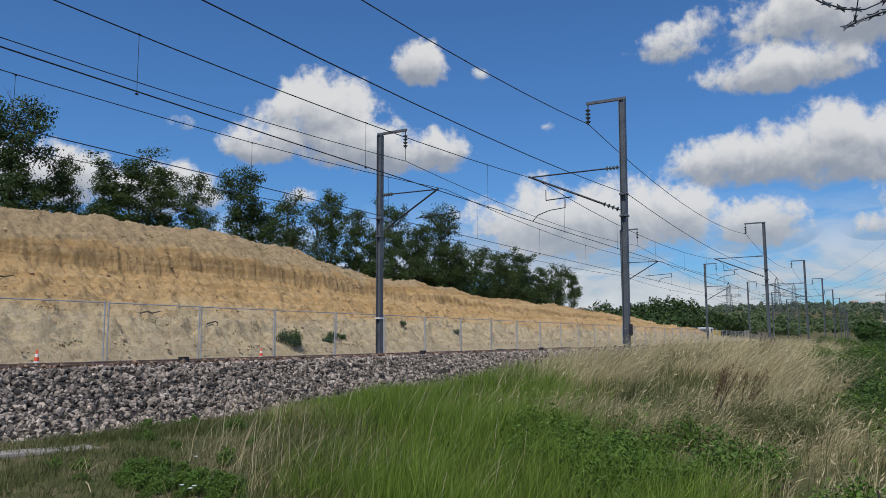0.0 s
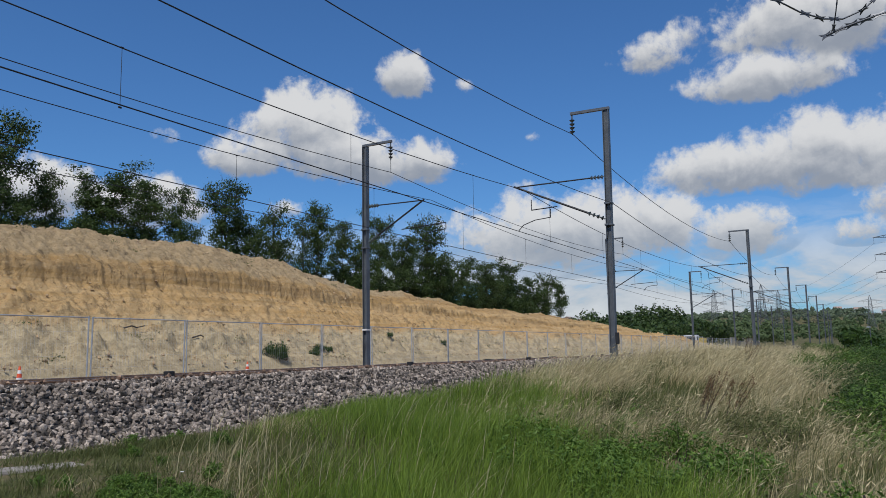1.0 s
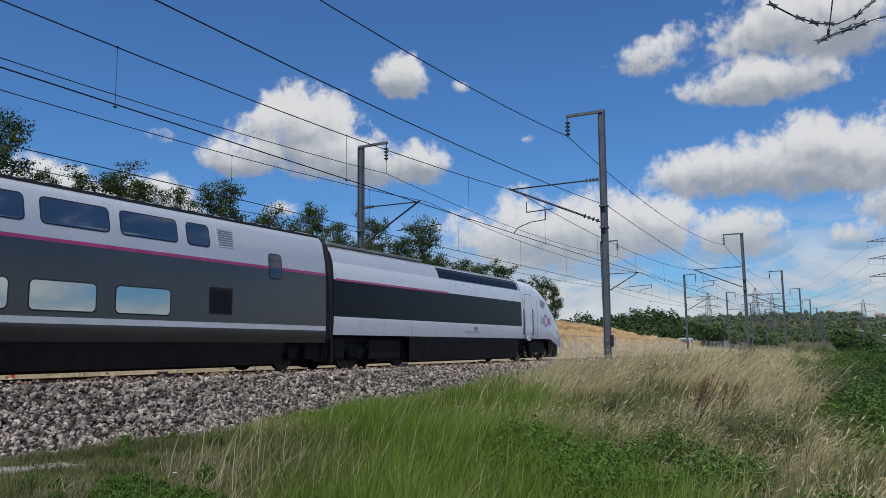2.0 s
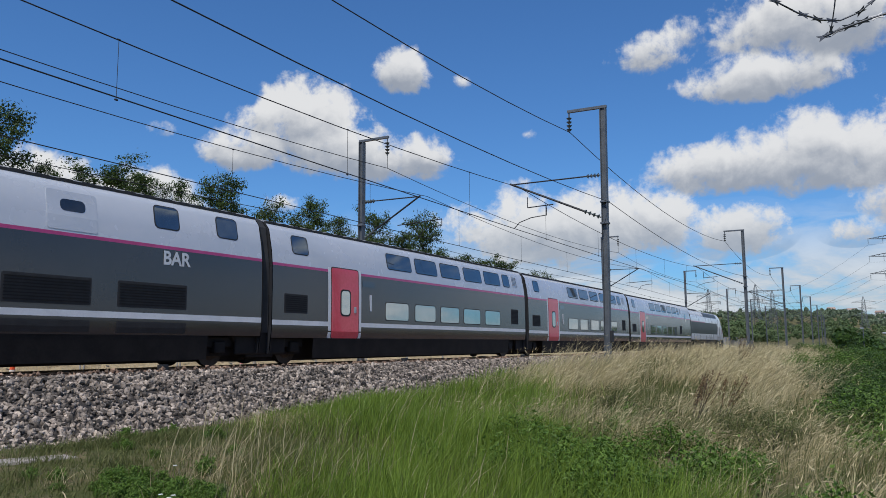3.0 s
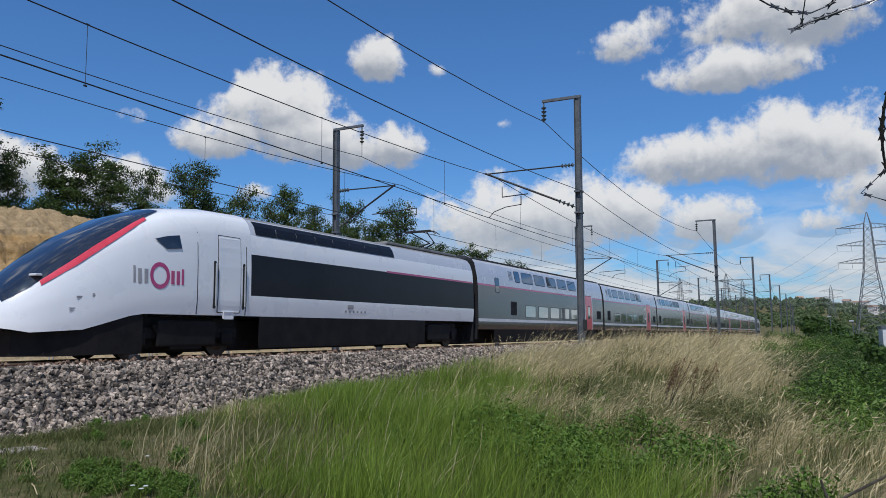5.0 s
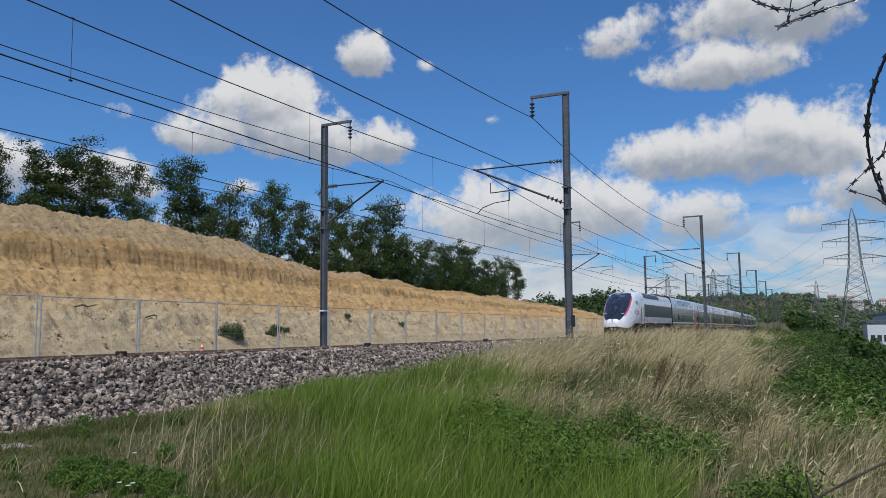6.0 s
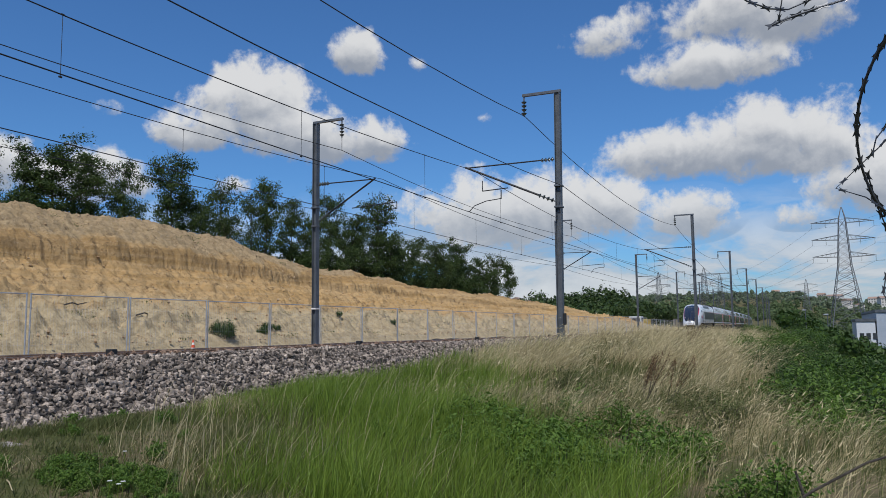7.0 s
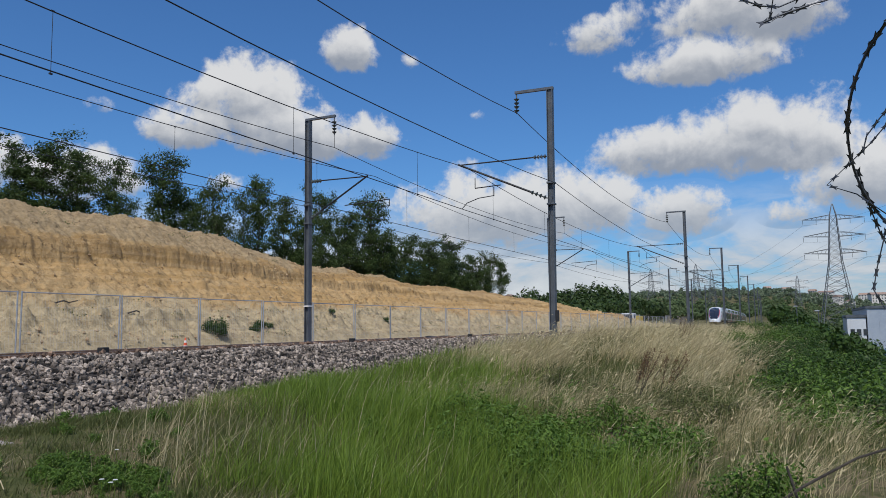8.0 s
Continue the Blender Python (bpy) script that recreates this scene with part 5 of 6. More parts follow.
for i in range(52):
    s = 16 + 1.95 * i
    m = pose(line_x(s) - 25.0 - 1.6 * (i % 3), s, bank_top(s) - 0.3, 0, 0, 83 * i) @ Matrix.Scale(0.45 + 0.34 * ((i * 7) % 5) / 4 + (0.28 if 52 < s < 95 else 0), 4)
    if i == 0:
        hedge.matrix_basis = m
    else:
        copy_thing(hedge, Matrix()).matrix_basis = m
# along the line, back from the track, kind, height of the top over the rails, width of the crown
SPOTS = [(24.5, 26.5, 5, 14.2, 3.8), (24.8, 25.5, 3, 10.1, 2.6), (27.1, 26, 2, 11.3, 2.0), (32.0, 26, 0, 12.6, 4.6), (30.7, 27, 1, 11.5, 2.2), (35.0, 26.4, 2, 12.1, 3.2),
         (37.4, 26, 1, 12.1, 3.0), (41.8, 26, 5, 13.4, 3.3), (43.1, 25.4, 3, 10.9, 2.8), (46.9, 26, 4, 12.6, 2.8), (48.6, 26.6, 3, 10.2, 2.6), (51.7, 26.4, 4, 12.3, 2.4), (52.7, 25.6, 6, 13.6, 2.4),
         (56.7, 26, 2, 12.3, 2.9), (58.4, 25.5, 3, 11.3, 2.5), (62.9, 26.4, 0, 14.3, 3.5), (65.6, 25.6, 6, 12.0, 2.9), (68.6, 26.4, 3, 10.8, 3.4), (71.5, 26, 5, 14.8, 3.9),
         (73.9, 25.5, 3, 11.1, 3.4), (77.4, 26.4, 3, 10.4, 3.6), (81.9, 26.2, 1, 11.3, 4.2), (85.8, 25.6, 2, 11.1, 3.8), (89.6, 26.4, 3, 10.0, 4.0), (93.7, 26.2, 0, 12.3, 4.6), (97.0, 26.4, 3, 9.6, 4.0),
         (100.3, 25.8, 1, 10.3, 3.8), (104.2, 26.2, 3, 9.0, 3.6), (108.4, 26.2, 4, 11.6, 3.7), (113.3, 26, 6, 10.6, 2.6),
         (20.0, 26.5, 1, 11.0, 3.6), (16.0, 26, 3, 10.4, 3.8), (11.0, 27, 0, 13.0, 4.4), (5.0, 26.5, 2, 12.2, 4.0)]
placed = set()
for i, (s, back, k, top, span) in enumerate(SPOTS):
    src, tall, half_w = TREES[k]
    base = bank_top(s)
    up, side = (top - base) / tall, 1.06 * span / 2 / half_w
    m = pose(line_x(s) - back, s, base, 0, 0, 47 * i) @ Matrix.Diagonal((side, side, up, 1))
    if k not in placed:
        src.matrix_basis = m
        placed.add(k)
    else:
        copy_thing(src, Matrix()).matrix_basis = m


def bush(seed, wide, height, label, leaf=None, dense=1.0, size=0.07, per=54, name="bush", group="bushes on the slope"):
    r = random.Random(seed)
    root = empty(name, Matrix(), label, "bush" if name == "bush" else "weed", group)
    bm = bmesh.new()
    centres = []
    for i in range(int(26 * dense)):
        ang, f = r.uniform(0, 6.283), r.random() ** 0.6
        b = Vector((math.cos(ang) * wide * f, math.sin(ang) * wide * f, height * (0.25 + 0.75 * r.random() ** 0.7 * (1.05 - 0.55 * f * f))))
        rod(bm, (b.x * 0.25, b.y * 0.25, -0.2), b, 0.02 * height, 0.006 * height, 4)
        centres.append(tuple(b))
        centres.append((b.x * 0.8, b.y * 0.8, b.z * 0.7))
    tagged(part("stem", bm, M_BARK, root, "thin dark stems"), kind="stuff")
    v, f = leaf_cloud(centres, (0.17 * wide, 0.17 * wide, 0.15 * height), per, size, seed)
    leaves = polymesh("foliage", v, f, leaf or M_BUSH)
    leaves.parent = root
    tagged(leaves, "dense green leaves")
    return root


BUSHES = [bush(31, 1.3, 1.7, "dense dark green bush on the falling slope"), bush(32, 1.6, 1.4, "spreading green bush on the falling slope", M_WEED),
          bush(33, 1.1, 2.0, "upright dark bush on the falling slope")]
rb = random.Random(5)
spots = []
for i in range(170):
    y = 11.5 + 20 * rb.random() if i < 60 else 15 + 84 * rb.random() ** 1.4
    e = -0.1 - 0.140 * (y - 12) if y < 30 else -2.6 - 0.09 * (y - 30)
    if y > 60:
        e = -5.3 - 0.07 * (y - 60)
    x = e + (0.15 + rb.random() ** 1.2 * (2.2 + 0.16 * y))
    spots.append((x, y, 0.7 + 0.5 * rb.random() + y * 0.006))
used = [0, 0, 0]
for i, (x, y, size) in enumerate(spots):
    k = i % 3
    gz0 = float(ground_z(x, y))
    roof = -0.5 + 0.030 * (y - 14) if y < 55 else 0.4 + 0.012 * (y - 55)
    roof -= 0.055 * y * float(smooth(-0.02, 0.045, x / y)) * float(smooth(20, 36, y))
    size = max(0.35, min(size, (roof - gz0) * float(np.interp(y, [16, 28], [1.0, 0.72])) / (1.55, 1.3, 1.85)[k] * (0.75 + 0.35 * rb.random())))
    m = pose(x, y, gz0 - 0.05, 0, 0, rb.uniform(0, 360)) @ Matrix.Scale(size, 4)
    if not used[k]:
        BUSHES[k].matrix_basis, used[k] = m, 1
    else:
        copy_thing(BUSHES[k], Matrix()).matrix_basis = m
# dusky green herbs standing in the dry grass
herb = bush(37, 0.5, 0.75, "dusky grey-green herb standing in the dry grass", M_OLIVE, 0.8, 0.026, 40, "herb", "herbs in the dry grass")
for i in range(15):
    x, y = -2.3 + 0.75 * rb.gauss(0, 1), 12.6 + 0.8 * rb.gauss(0, 1)
    if i > 10:
        x, y = 0.9 + 0.5 * rb.gauss(0, 1), 11.0 + 1.2 * rb.gauss(0, 1)
    m = pose(x, y, float(ground_z(x, y)) - 0.04, 0, 0, 67 * i) @ Matrix.Scale(0.5 + 0.35 * rb.random(), 4)
    if i == 0:
        herb.matrix_basis = m
    else:
        copy_thing(herb, Matrix()).matrix_basis = m
# leafy weeds at the near edge
weed = bush(41, 0.34, 0.42, "low bright green leafy weed in the grass", M_WEED, 0.9, 0.024, 26, "weed", "weeds in the grass")
wspots = [(-2.35 + 0.85 * rb.gauss(0, 1), 8.2 + 0.85 * rb.gauss(0, 1)) for i in range(34)] + [(-3.4 + 1.2 * rb.gauss(0, 1), 10 + 1.5 * rb.gauss(0, 1)) for i in range(8)]
for i, (x, y) in enumerate(wspots):
    m = pose(x, y, float(ground_z(x, y)) - 0.04, 0, 0, 61 * i) @ Matrix.Scale(0.75 + 0.6 * rb.random(), 4)
    if i == 0:
        weed.matrix_basis = m
    else:
        copy_thing(weed, Matrix()).matrix_basis = m
small = bush(43, 0.2, 0.24, "small ragged green weed at the ballast's foot", M_WEED, 0.5, 0.022, 50, "weed", "weeds at the ballast")
for i, (x, y) in enumerate([(-8.2, 6.6), (-8.05, 7.0), (-8.3, 7.4), (-8.0, 9.5), (-7.9, 10.8), (-7.9, 13.6), (-8.0, 15.6), (-7.5, 6.0), (-6.9, 5.9), (-6.4, 6.6), (-7.3, 7.2), (-6.0, 5.8), (-5.4, 6.2)]):
    m = pose(x, y, float(ground_z(x, y)) - 0.02, 0, 0, 77 * i) @ Matrix.Scale(0.35 + 0.5 * rb.random(), 4)
    if i == 0:
        small.matrix_basis = m
    else:
        copy_thing(small, Matrix()).matrix_basis = m
# darker leafy weeds with a few white flowers in the trodden turf
for i in range(40):
    x, y = -5.5 + 0.55 * rb.gauss(0, 1), 4.75 + 0.28 * rb.gauss(0, 1)
    copy_thing(small, Matrix()).matrix_basis = pose(x, y, float(ground_z(x, y)) - 0.02, 0, 0, 51 * i) @ Matrix.Scale(0.25 + 0.40 * rb.random(), 4)
M_PETAL = surface("white_petal", (0.72, 0.72, 0.70), (0.80, 0.80, 0.78), 8.0, 0.7)


def flower(x, y, tall):
    root = empty("flower", pose(x, y, float(ground_z(x, y))), "small white umbel flower in the turf", "flower", "flowers in the turf")
    bm = bmesh.new()
    rod(bm, (0, 0, -0.02), (0.01, 0, tall), 0.003, 0.002, 5)
    part("stem", bm, M_GREEN, root)
    bm = bmesh.new()
    for k in range(9):
        ang, r_ = 2.4 * k, 0.006 * math.sqrt(k)
        bmesh.ops.create_icosphere(bm, subdivisions=1, radius=0.0045, matrix=Matrix.Translation((0.01 + r_ * math.cos(ang), r_ * math.sin(ang), tall)))
    tagged(part("bloom", bm, M_PETAL, root, "white bloom"), kind="stuff")


for x, y in ((-5.02, 4.50), (-5.10, 4.44), (-4.98, 4.42), (-5.9, 5.3)):
    flower(x, y, 0.16)
# scrub on the foot of the bank
scrub = bush(47, 0.7, 0.85, "dusty green scrub at the foot of the sand bank", M_BUSH, 0.7, 0.06, 50, "scrub_bush", "scrub on the bank")
for i, (s, back, size) in enumerate([(26.8, 7.6, 0.85), (27.4, 7.8, 0.45), (30.0, 8.0, 0.45), (30.7, 8.3, 0.5), (31.3, 8.2, 0.38), (37.6, 8.6, 0.35), (38.2, 8.8, 0.3), (44.0, 8.6, 0.4)]):
    m = pose(line_x(s) - back, s, float(np.interp(s, bs, hi[:, int((back + FENCE - 0.3) / BANK_STEP)])) - 0.1, 0, 0, 50 * i) @ Matrix.Scale(size, 4)
    if i == 0:
        scrub.matrix_basis = m
    else:
        copy_thing(scrub, Matrix()).matrix_basis = m
# ---------------------------------------------------------------- fence, cones and small things by the line
FENCE_ACROSS = -4.05


def fence_panel():
    root = empty("fence_panel", Matrix(), "galvanised mesh site fence panel on concrete feet", "fence", "site fence along the line")
    for y in (-1.76, 1.76):
        bm = bmesh.new()
        rod(bm, (0, y, 0.0), (0, y, 2.0), 0.022)
        part("post", bm, M_FENCE, root)
    for z in (0.14, 1.97):
        bm = bmesh.new()
        rod(bm, (0, -1.76, z), (0, 1.76, z), 0.017)
        part("rail", bm, M_FENCE, root)
    bm = bmesh.new()
    for i in range(1, 32):
        y = -1.76 + 3.52 * i / 32
        rod(bm, (0, y, 0.14), (0, y, 1.97), 0.0018, sides=3)
    for z in (0.5, 0.85, 1.2, 1.55):
        rod(bm, (0, -1.76, z), (0, 1.76, z), 0.0018, sides=3)
    part("mesh_infill", bm, M_FENCE, root, "thin welded mesh")
    bm = bmesh.new()
    box(bm, -0.35, 0.35, 1.70, 1.92, -0.06, 0.08, 0.02)
    part("foot", bm, M_CONCRETE, root, "concrete foot")
    return root


panel = fence_panel()
first_s = 12.85
for i in range(-3, 34):
    s = first_s + 3.63 * i
    m = line_pose(s, FENCE_ACROSS - 0.0, -0.34) @ pose(0, 0, 0, 0, 0.6 * math.sin(i * 2.1), 0.7 * math.sin(i * 1.7))
    if i == -3:
        panel.matrix_basis = m
    else:
        copy_thing(panel, m)

for i in range(10):                                  # the same panels on the end of the bank
    copy_thing(panel, line_pose(120 + 3.63 * i, -12.0, 0.40))

M_CONE = surface("orange_plastic", (0.75, 0.09, 0.03), (0.85, 0.14, 0.05), 3.0, 0.5)
M_CONEW = surface("white_sleeve", (0.75, 0.73, 0.70), (0.82, 0.8, 0.78), 3.0, 0.5)


def cone(s, across, size):
    root = empty("traffic_cone", line_pose(s, across, -0.33) @ Matrix.Scale(size, 4), "orange and white traffic cone beside the fence", "traffic cone", "cones by the fence")
    bm = bmesh.new()
    box(bm, -0.19, 0.19, -0.19, 0.19, 0.0, 0.05, 0.015)
    part("base", bm, M_CONE, root)
    for z0, z1, mat, n in ((0.05, 0.24, M_CONE, "body"), (0.24, 0.38, M_CONEW, "sleeve"), (0.38, 0.52, M_CONE, "body"), (0.52, 0.63, M_CONEW, "sleeve"), (0.63, 0.76, M_CONE, "tip")):
        bm = bmesh.new()
        rod(bm, (0, 0, z0), (0, 0, z1), 0.145 - 0.15 * z0, 0.145 - 0.15 * z1, 16)
        part(n, bm, mat, root)


cone(12.3, -3.6, 0.78)
cone(20.75, -3.6, 0.72)


def marker(s):
    bm = bmesh.new()
    box(bm, -0.06, 0.06, -0.07, 0.07, -0.12, 0.13, 0.012)
    ob = mesh_object("track_box", bm, M_RUBBER)
    ob.matrix_basis = line_pose(s, 5.92, 0.10)
    tagged(ob, "small black box on the ballast beside the rail", "track box", "boxes beside the rail")


for s in (1.2, 8.95, 16.5, 24.0, 32.0, 40.0):
    marker(s)

# a cabinet and an enamel plate on the nearest masts
bm = bmesh.new()
box(bm, 0.0, 0.09, -0.10, 0.10, 0.62, 1.05, 0.015)
cab = mesh_object("mast_box", bm, M_RUBBER)
cab.matrix_basis = line_pose(27.91, ACROSS_N - 0.115)
tagged(cab, "small dark switch box on the mast", "switch box")
bm = bmesh.new()
box(bm, -0.135, 0.135, -0.135, 0.135, 1.42, 1.48)
tape = mesh_object("marking_tape", bm, M_CONEW)
tape.matrix_basis = line_pose(27.87, ACROSS_F)
tagged(tape, "pale marking tape round the far mast", "tape")

# clods and stones that have rolled down the bank
rng = np.random.default_rng(17)
M_CLOD = surface("sandy_clod", (0.30, 0.20, 0.11), (0.46, 0.34, 0.21), 4.0, 0.95, 0.0, 0.01, 40, island=0.3)
n = 5200
ci = rng.integers(55, len(bs) - 120, n)
cj = np.minimum((rng.random(n) ** 1.2 * 150).astype(int) + 3, 168)
octa = np.array([(1, 0, 0), (-1, 0, 0), (0, 1, 0), (0, -1, 0), (0, 0, 1), (0, 0, -1)], float)
tri8 = np.array([(0, 2, 4), (2, 1, 4), (1, 3, 4), (3, 0, 4), (2, 0, 5), (1, 2, 5), (3, 1, 5), (0, 3, 5)])
base = np.stack([line_x(bs[ci]) + FENCE - 0.3 - bw[cj], bs[ci] + rng.uniform(-0.2, 0.2, n), hi[ci, cj]], -1)
size = 0.018 + 0.085 * rng.random(n) ** 6
v = base[:, None] + octa[None] * rng.uniform(0.6, 1.3, (n, 6, 1)) * size[:, None, None]
clods = polymesh("sand_clods", v.reshape(-1, 3), (tri8[None] + 6 * np.arange(n)[:, None, None]).reshape(-1, 3), M_CLOD)
tagged(clods, "loose sandy clods and stones on the bank", "clods", kind="stuff")


n = 190
ci = rng.integers(55, len(bs) - 160, n)
cj = np.where(rng.random(n) < 0.6, rng.integers(4, 60, n), rng.integers(118, 168, n))
foot_ = np.stack([line_x(bs[ci]) + FENCE - 0.3 - bw[cj], bs[ci], hi[ci, cj] + 0.05], -1)
v, f = leaf_cloud(foot_, (0.16, 0.24, 0.05), 22, 0.045, 71)
tufts = polymesh("bank_weeds", v, f, M_OLIVE)
tagged(tufts, "sparse dusty weeds taking root on the sand bank", "weeds", kind="stuff")


def branch(name, pts, r, label, category, material=None):
    bm = bmesh.new()
    for (a, b), k in zip(zip(pts, pts[1:]), range(9)):
        rod(bm, a, b, r * (1 - 0.15 * k), r * (1 - 0.15 * (k + 1)), 6)
    return tagged(mesh_object(name, bm, material or M_BARK), label, category)


for i, (s, w) in enumerate(((20.9, 3.2), (23.6, 2.2), (16.0, 5.5), (13.8, 4.9))):
    j = int(w / BANK_STEP)
    z = float(np.interp(s, bs, hi[:, j])) + 0.10
    x = line_x(s) + FENCE - 0.3 - w
    branch("dead_branch", [(x, s - 0.5, z - 0.05), (x + 0.15, s - 0.1, z + 0.08), (x - 0.05, s + 0.3, z + 0.02), (x + 0.1, s + 0.6, z + 0.1)], 0.035, "dark dead branch lying on the sand", "branch")
# pale slab at the path's edge and a fallen stalk
bm = bmesh.new()
box(bm, -0.75, 0.60, -0.16, 0.16, -0.05, 0.05, 0.03)
slab = mesh_object("stone_slab", bm, M_CONCRETE)
slab.matrix_basis = pose(-7.66, 4.8, float(ground_z(-7.66, 4.8)) - 0.025, 0, 2, 80)
tagged(slab, "pale weathered slab half sunk in the turf", "slab")
z = float(ground_z(-5.9, 4.15))
branch("fallen_stalk", [(-6.1, 4.28, z + 0.05), (-5.9, 4.16, z + 0.07), (-5.7, 4.05, z + 0.04)], 0.006, "dry pale stalk lying on the ground", "stalk", M_SEED)
z = float(ground_z(0.1, 7.2))
branch("thorny_twig", [(-0.35, 6.9, z + 0.1), (-0.1, 6.95, z + 0.28), (0.3, 7.0, z + 0.52), (0.75, 7.1, z + 0.68)], 0.014, "bare brown thorny twig above the grass", "twig")
branch("thorny_twig", [(-0.12, 7.0, z - 0.1), (-0.16, 7.0, z + 0.2), (-0.22, 7.0, z + 0.42)], 0.014, "bare brown thorny twig above the grass", "twig")
# brown dock stalks in the dry grass
M_DOCK = leafy("dock_seed", (0.10, 0.055, 0.028), (0.24, 0.145, 0.070), 0.7, 0.2)


def dock(x, y, tall, seed):
    root = empty("dock_plant", pose(x, y, float(ground_z(x, y))), "rusty brown dock stalk gone to seed", "plant", "docks in the grass")
    r = random.Random(seed)
    bm = bmesh.new()
    cs = []
    for k in range(4):
        a = Vector((r.uniform(-0.1, 0.1), r.uniform(-0.1, 0.1), 0))
        b = a + Vector((0.55 * tall * r.uniform(0.2, 1.1), 0.15 * tall * r.uniform(-0.5, 1), tall * r.uniform(0.75, 1.05)))
        rod(bm, a, b, 0.006, 0.003, 4)
        cs += [tuple(a.lerp(b, f)) for f in (0.55, 0.65, 0.75, 0.85, 0.95, 1.0)]
    part("stalk", bm, M_BARK, root)
    v, f = leaf_cloud(cs, (0.020, 0.020, 0.045), 20, 0.015, seed)
    h = polymesh("seed_spike", v, f, M_DOCK)
    h.parent = root
    tagged(h, kind="stuff")


for i, (x, y, t) in enumerate(((-2.85, 13.9, 1.0), (-2.45, 14.1, 0.98), (-2.95, 14.4, 0.92), (-5.0, 33, 1.25), (-4.9, 33.2, 1.1), (-3.3, 15.5, 0.9))):
    dock(x, y, t, 60 + i)

# ---------------------------------------------------------------- distance: woods, houses, pylons, sheds
rng = np.random.default_rng(23)


def wood(name, n, x0, x1, y0, y1, tall, leaf, per, material, label):
    """A far wood: many leafy crowns of uneven height, each a rounded heap of leaves."""
    x, y = rng.uniform(x0, x1, n), rng.uniform(y0, y1, n)
    k = (np.abs(x - line_x(y) - 2) > 9 + tall * 0.3) | (y > 470)         # clear of the tracks
    x, y, n = x[k], y[k], int(k.sum())
    top = tall * np.clip(0.80 + 0.7 * fnoise(x / (tall * 1.6), y / (tall * 2.0), 3), 0.4, 1.3) * rng.uniform(0.5, 1.0, n)
    z = ground_z(x, y) + top * 0.68
    r = rng.uniform(0.16, 0.30, n) * tall
    o = rng.normal(0, 1, (n, per, 3))
    o /= np.linalg.norm(o, axis=2, keepdims=True)
    o[..., 2] = np.abs(o[..., 2]) * rng.choice([1, 1, 1, -0.7], (n, per))
    lump = 1 + 0.28 * np.sin(o[..., :1] * 5 + x[:, None, None]) * np.sin(o[..., 1:2] * 5 + y[:, None, None])
    q = np.stack([x, y, z], -1)[:, None] + o * lump * np.stack([r, r, top * 0.33], -1)[:, None] * rng.uniform(0.8, 1.08, (n, per, 1))
    out = o + 0.35 * rng.normal(0, 1, o.shape)
    a = np.cross(out, rng.normal(0, 1, o.shape))
    a /= np.linalg.norm(a, axis=2, keepdims=True)
    b = np.cross(a, out)
    b /= np.linalg.norm(b, axis=2, keepdims=True)
    w = rng.uniform(0.5, 1.2, (n, per, 1)) * leaf
    v = np.stack([q - a * w, q + b * w * 0.7, q + a * w, q - b * w * 0.7], 2)
    return tagged(polymesh(name, v.reshape(-1, 3), np.arange(4 * n * per).reshape(-1, 4), material), label, "woods", kind="stuff")


# distance haze is put into these leaf colours: the farther wood is paler
M_FARHAZE = leafy("far_wood_leaf_hazed", (0.066, 0.104, 0.038), (0.140, 0.190, 0.078), 0.6, 0.3)
M_HILLHAZE = leafy("hill_wood_leaf_hazed", (0.105, 0.145, 0.085), (0.185, 0.230, 0.140), 0.7, 0.3)
wood("far_wood", 260, -84, -40, 165, 235, 10.5, 0.42, 230, M_LEAF, "dark green wood beyond the cutting")
wood("far_wood", 260, -110, -30, 245, 330, 9.5, 0.55, 150, M_FARHAZE, "green wood in the middle distance")
wood("far_wood", 330, -3.5, 34, 80, 190, 4.3, 0.26, 170, M_BUSH, "green thicket in the hollow beside the line")
wood("far_wood", 330, -34, 75, 200, 420, 8.0, 0.55, 110, M_FARHAZE, "green trees in the valley")
wood("hill_wood", 1500, -260, 130, 430, 800, 9.0, 0.9, 60, M_FARHAZE, "wooded slope in the distance")
wood("hill_wood", 2000, -420, 260, 800, 1300, 10.0, 1.5, 46, M_HILLHAZE, "green wooded hill on the skyline, paled by painted haze")

M_RENDER = surface("pale_house_wall", (0.62, 0.58, 0.52), (0.74, 0.71, 0.66), 0.6, 0.8, spread=0.15)
M_TILES = surface("red_roof_tiles", (0.26, 0.17, 0.13), (0.36, 0.26, 0.21), 2.0, 0.8, spread=0.25)
M_PANE = surface("dark_window_pane", (0.03, 0.035, 0.04), (0.06, 0.07, 0.08), 1.0, 0.1)


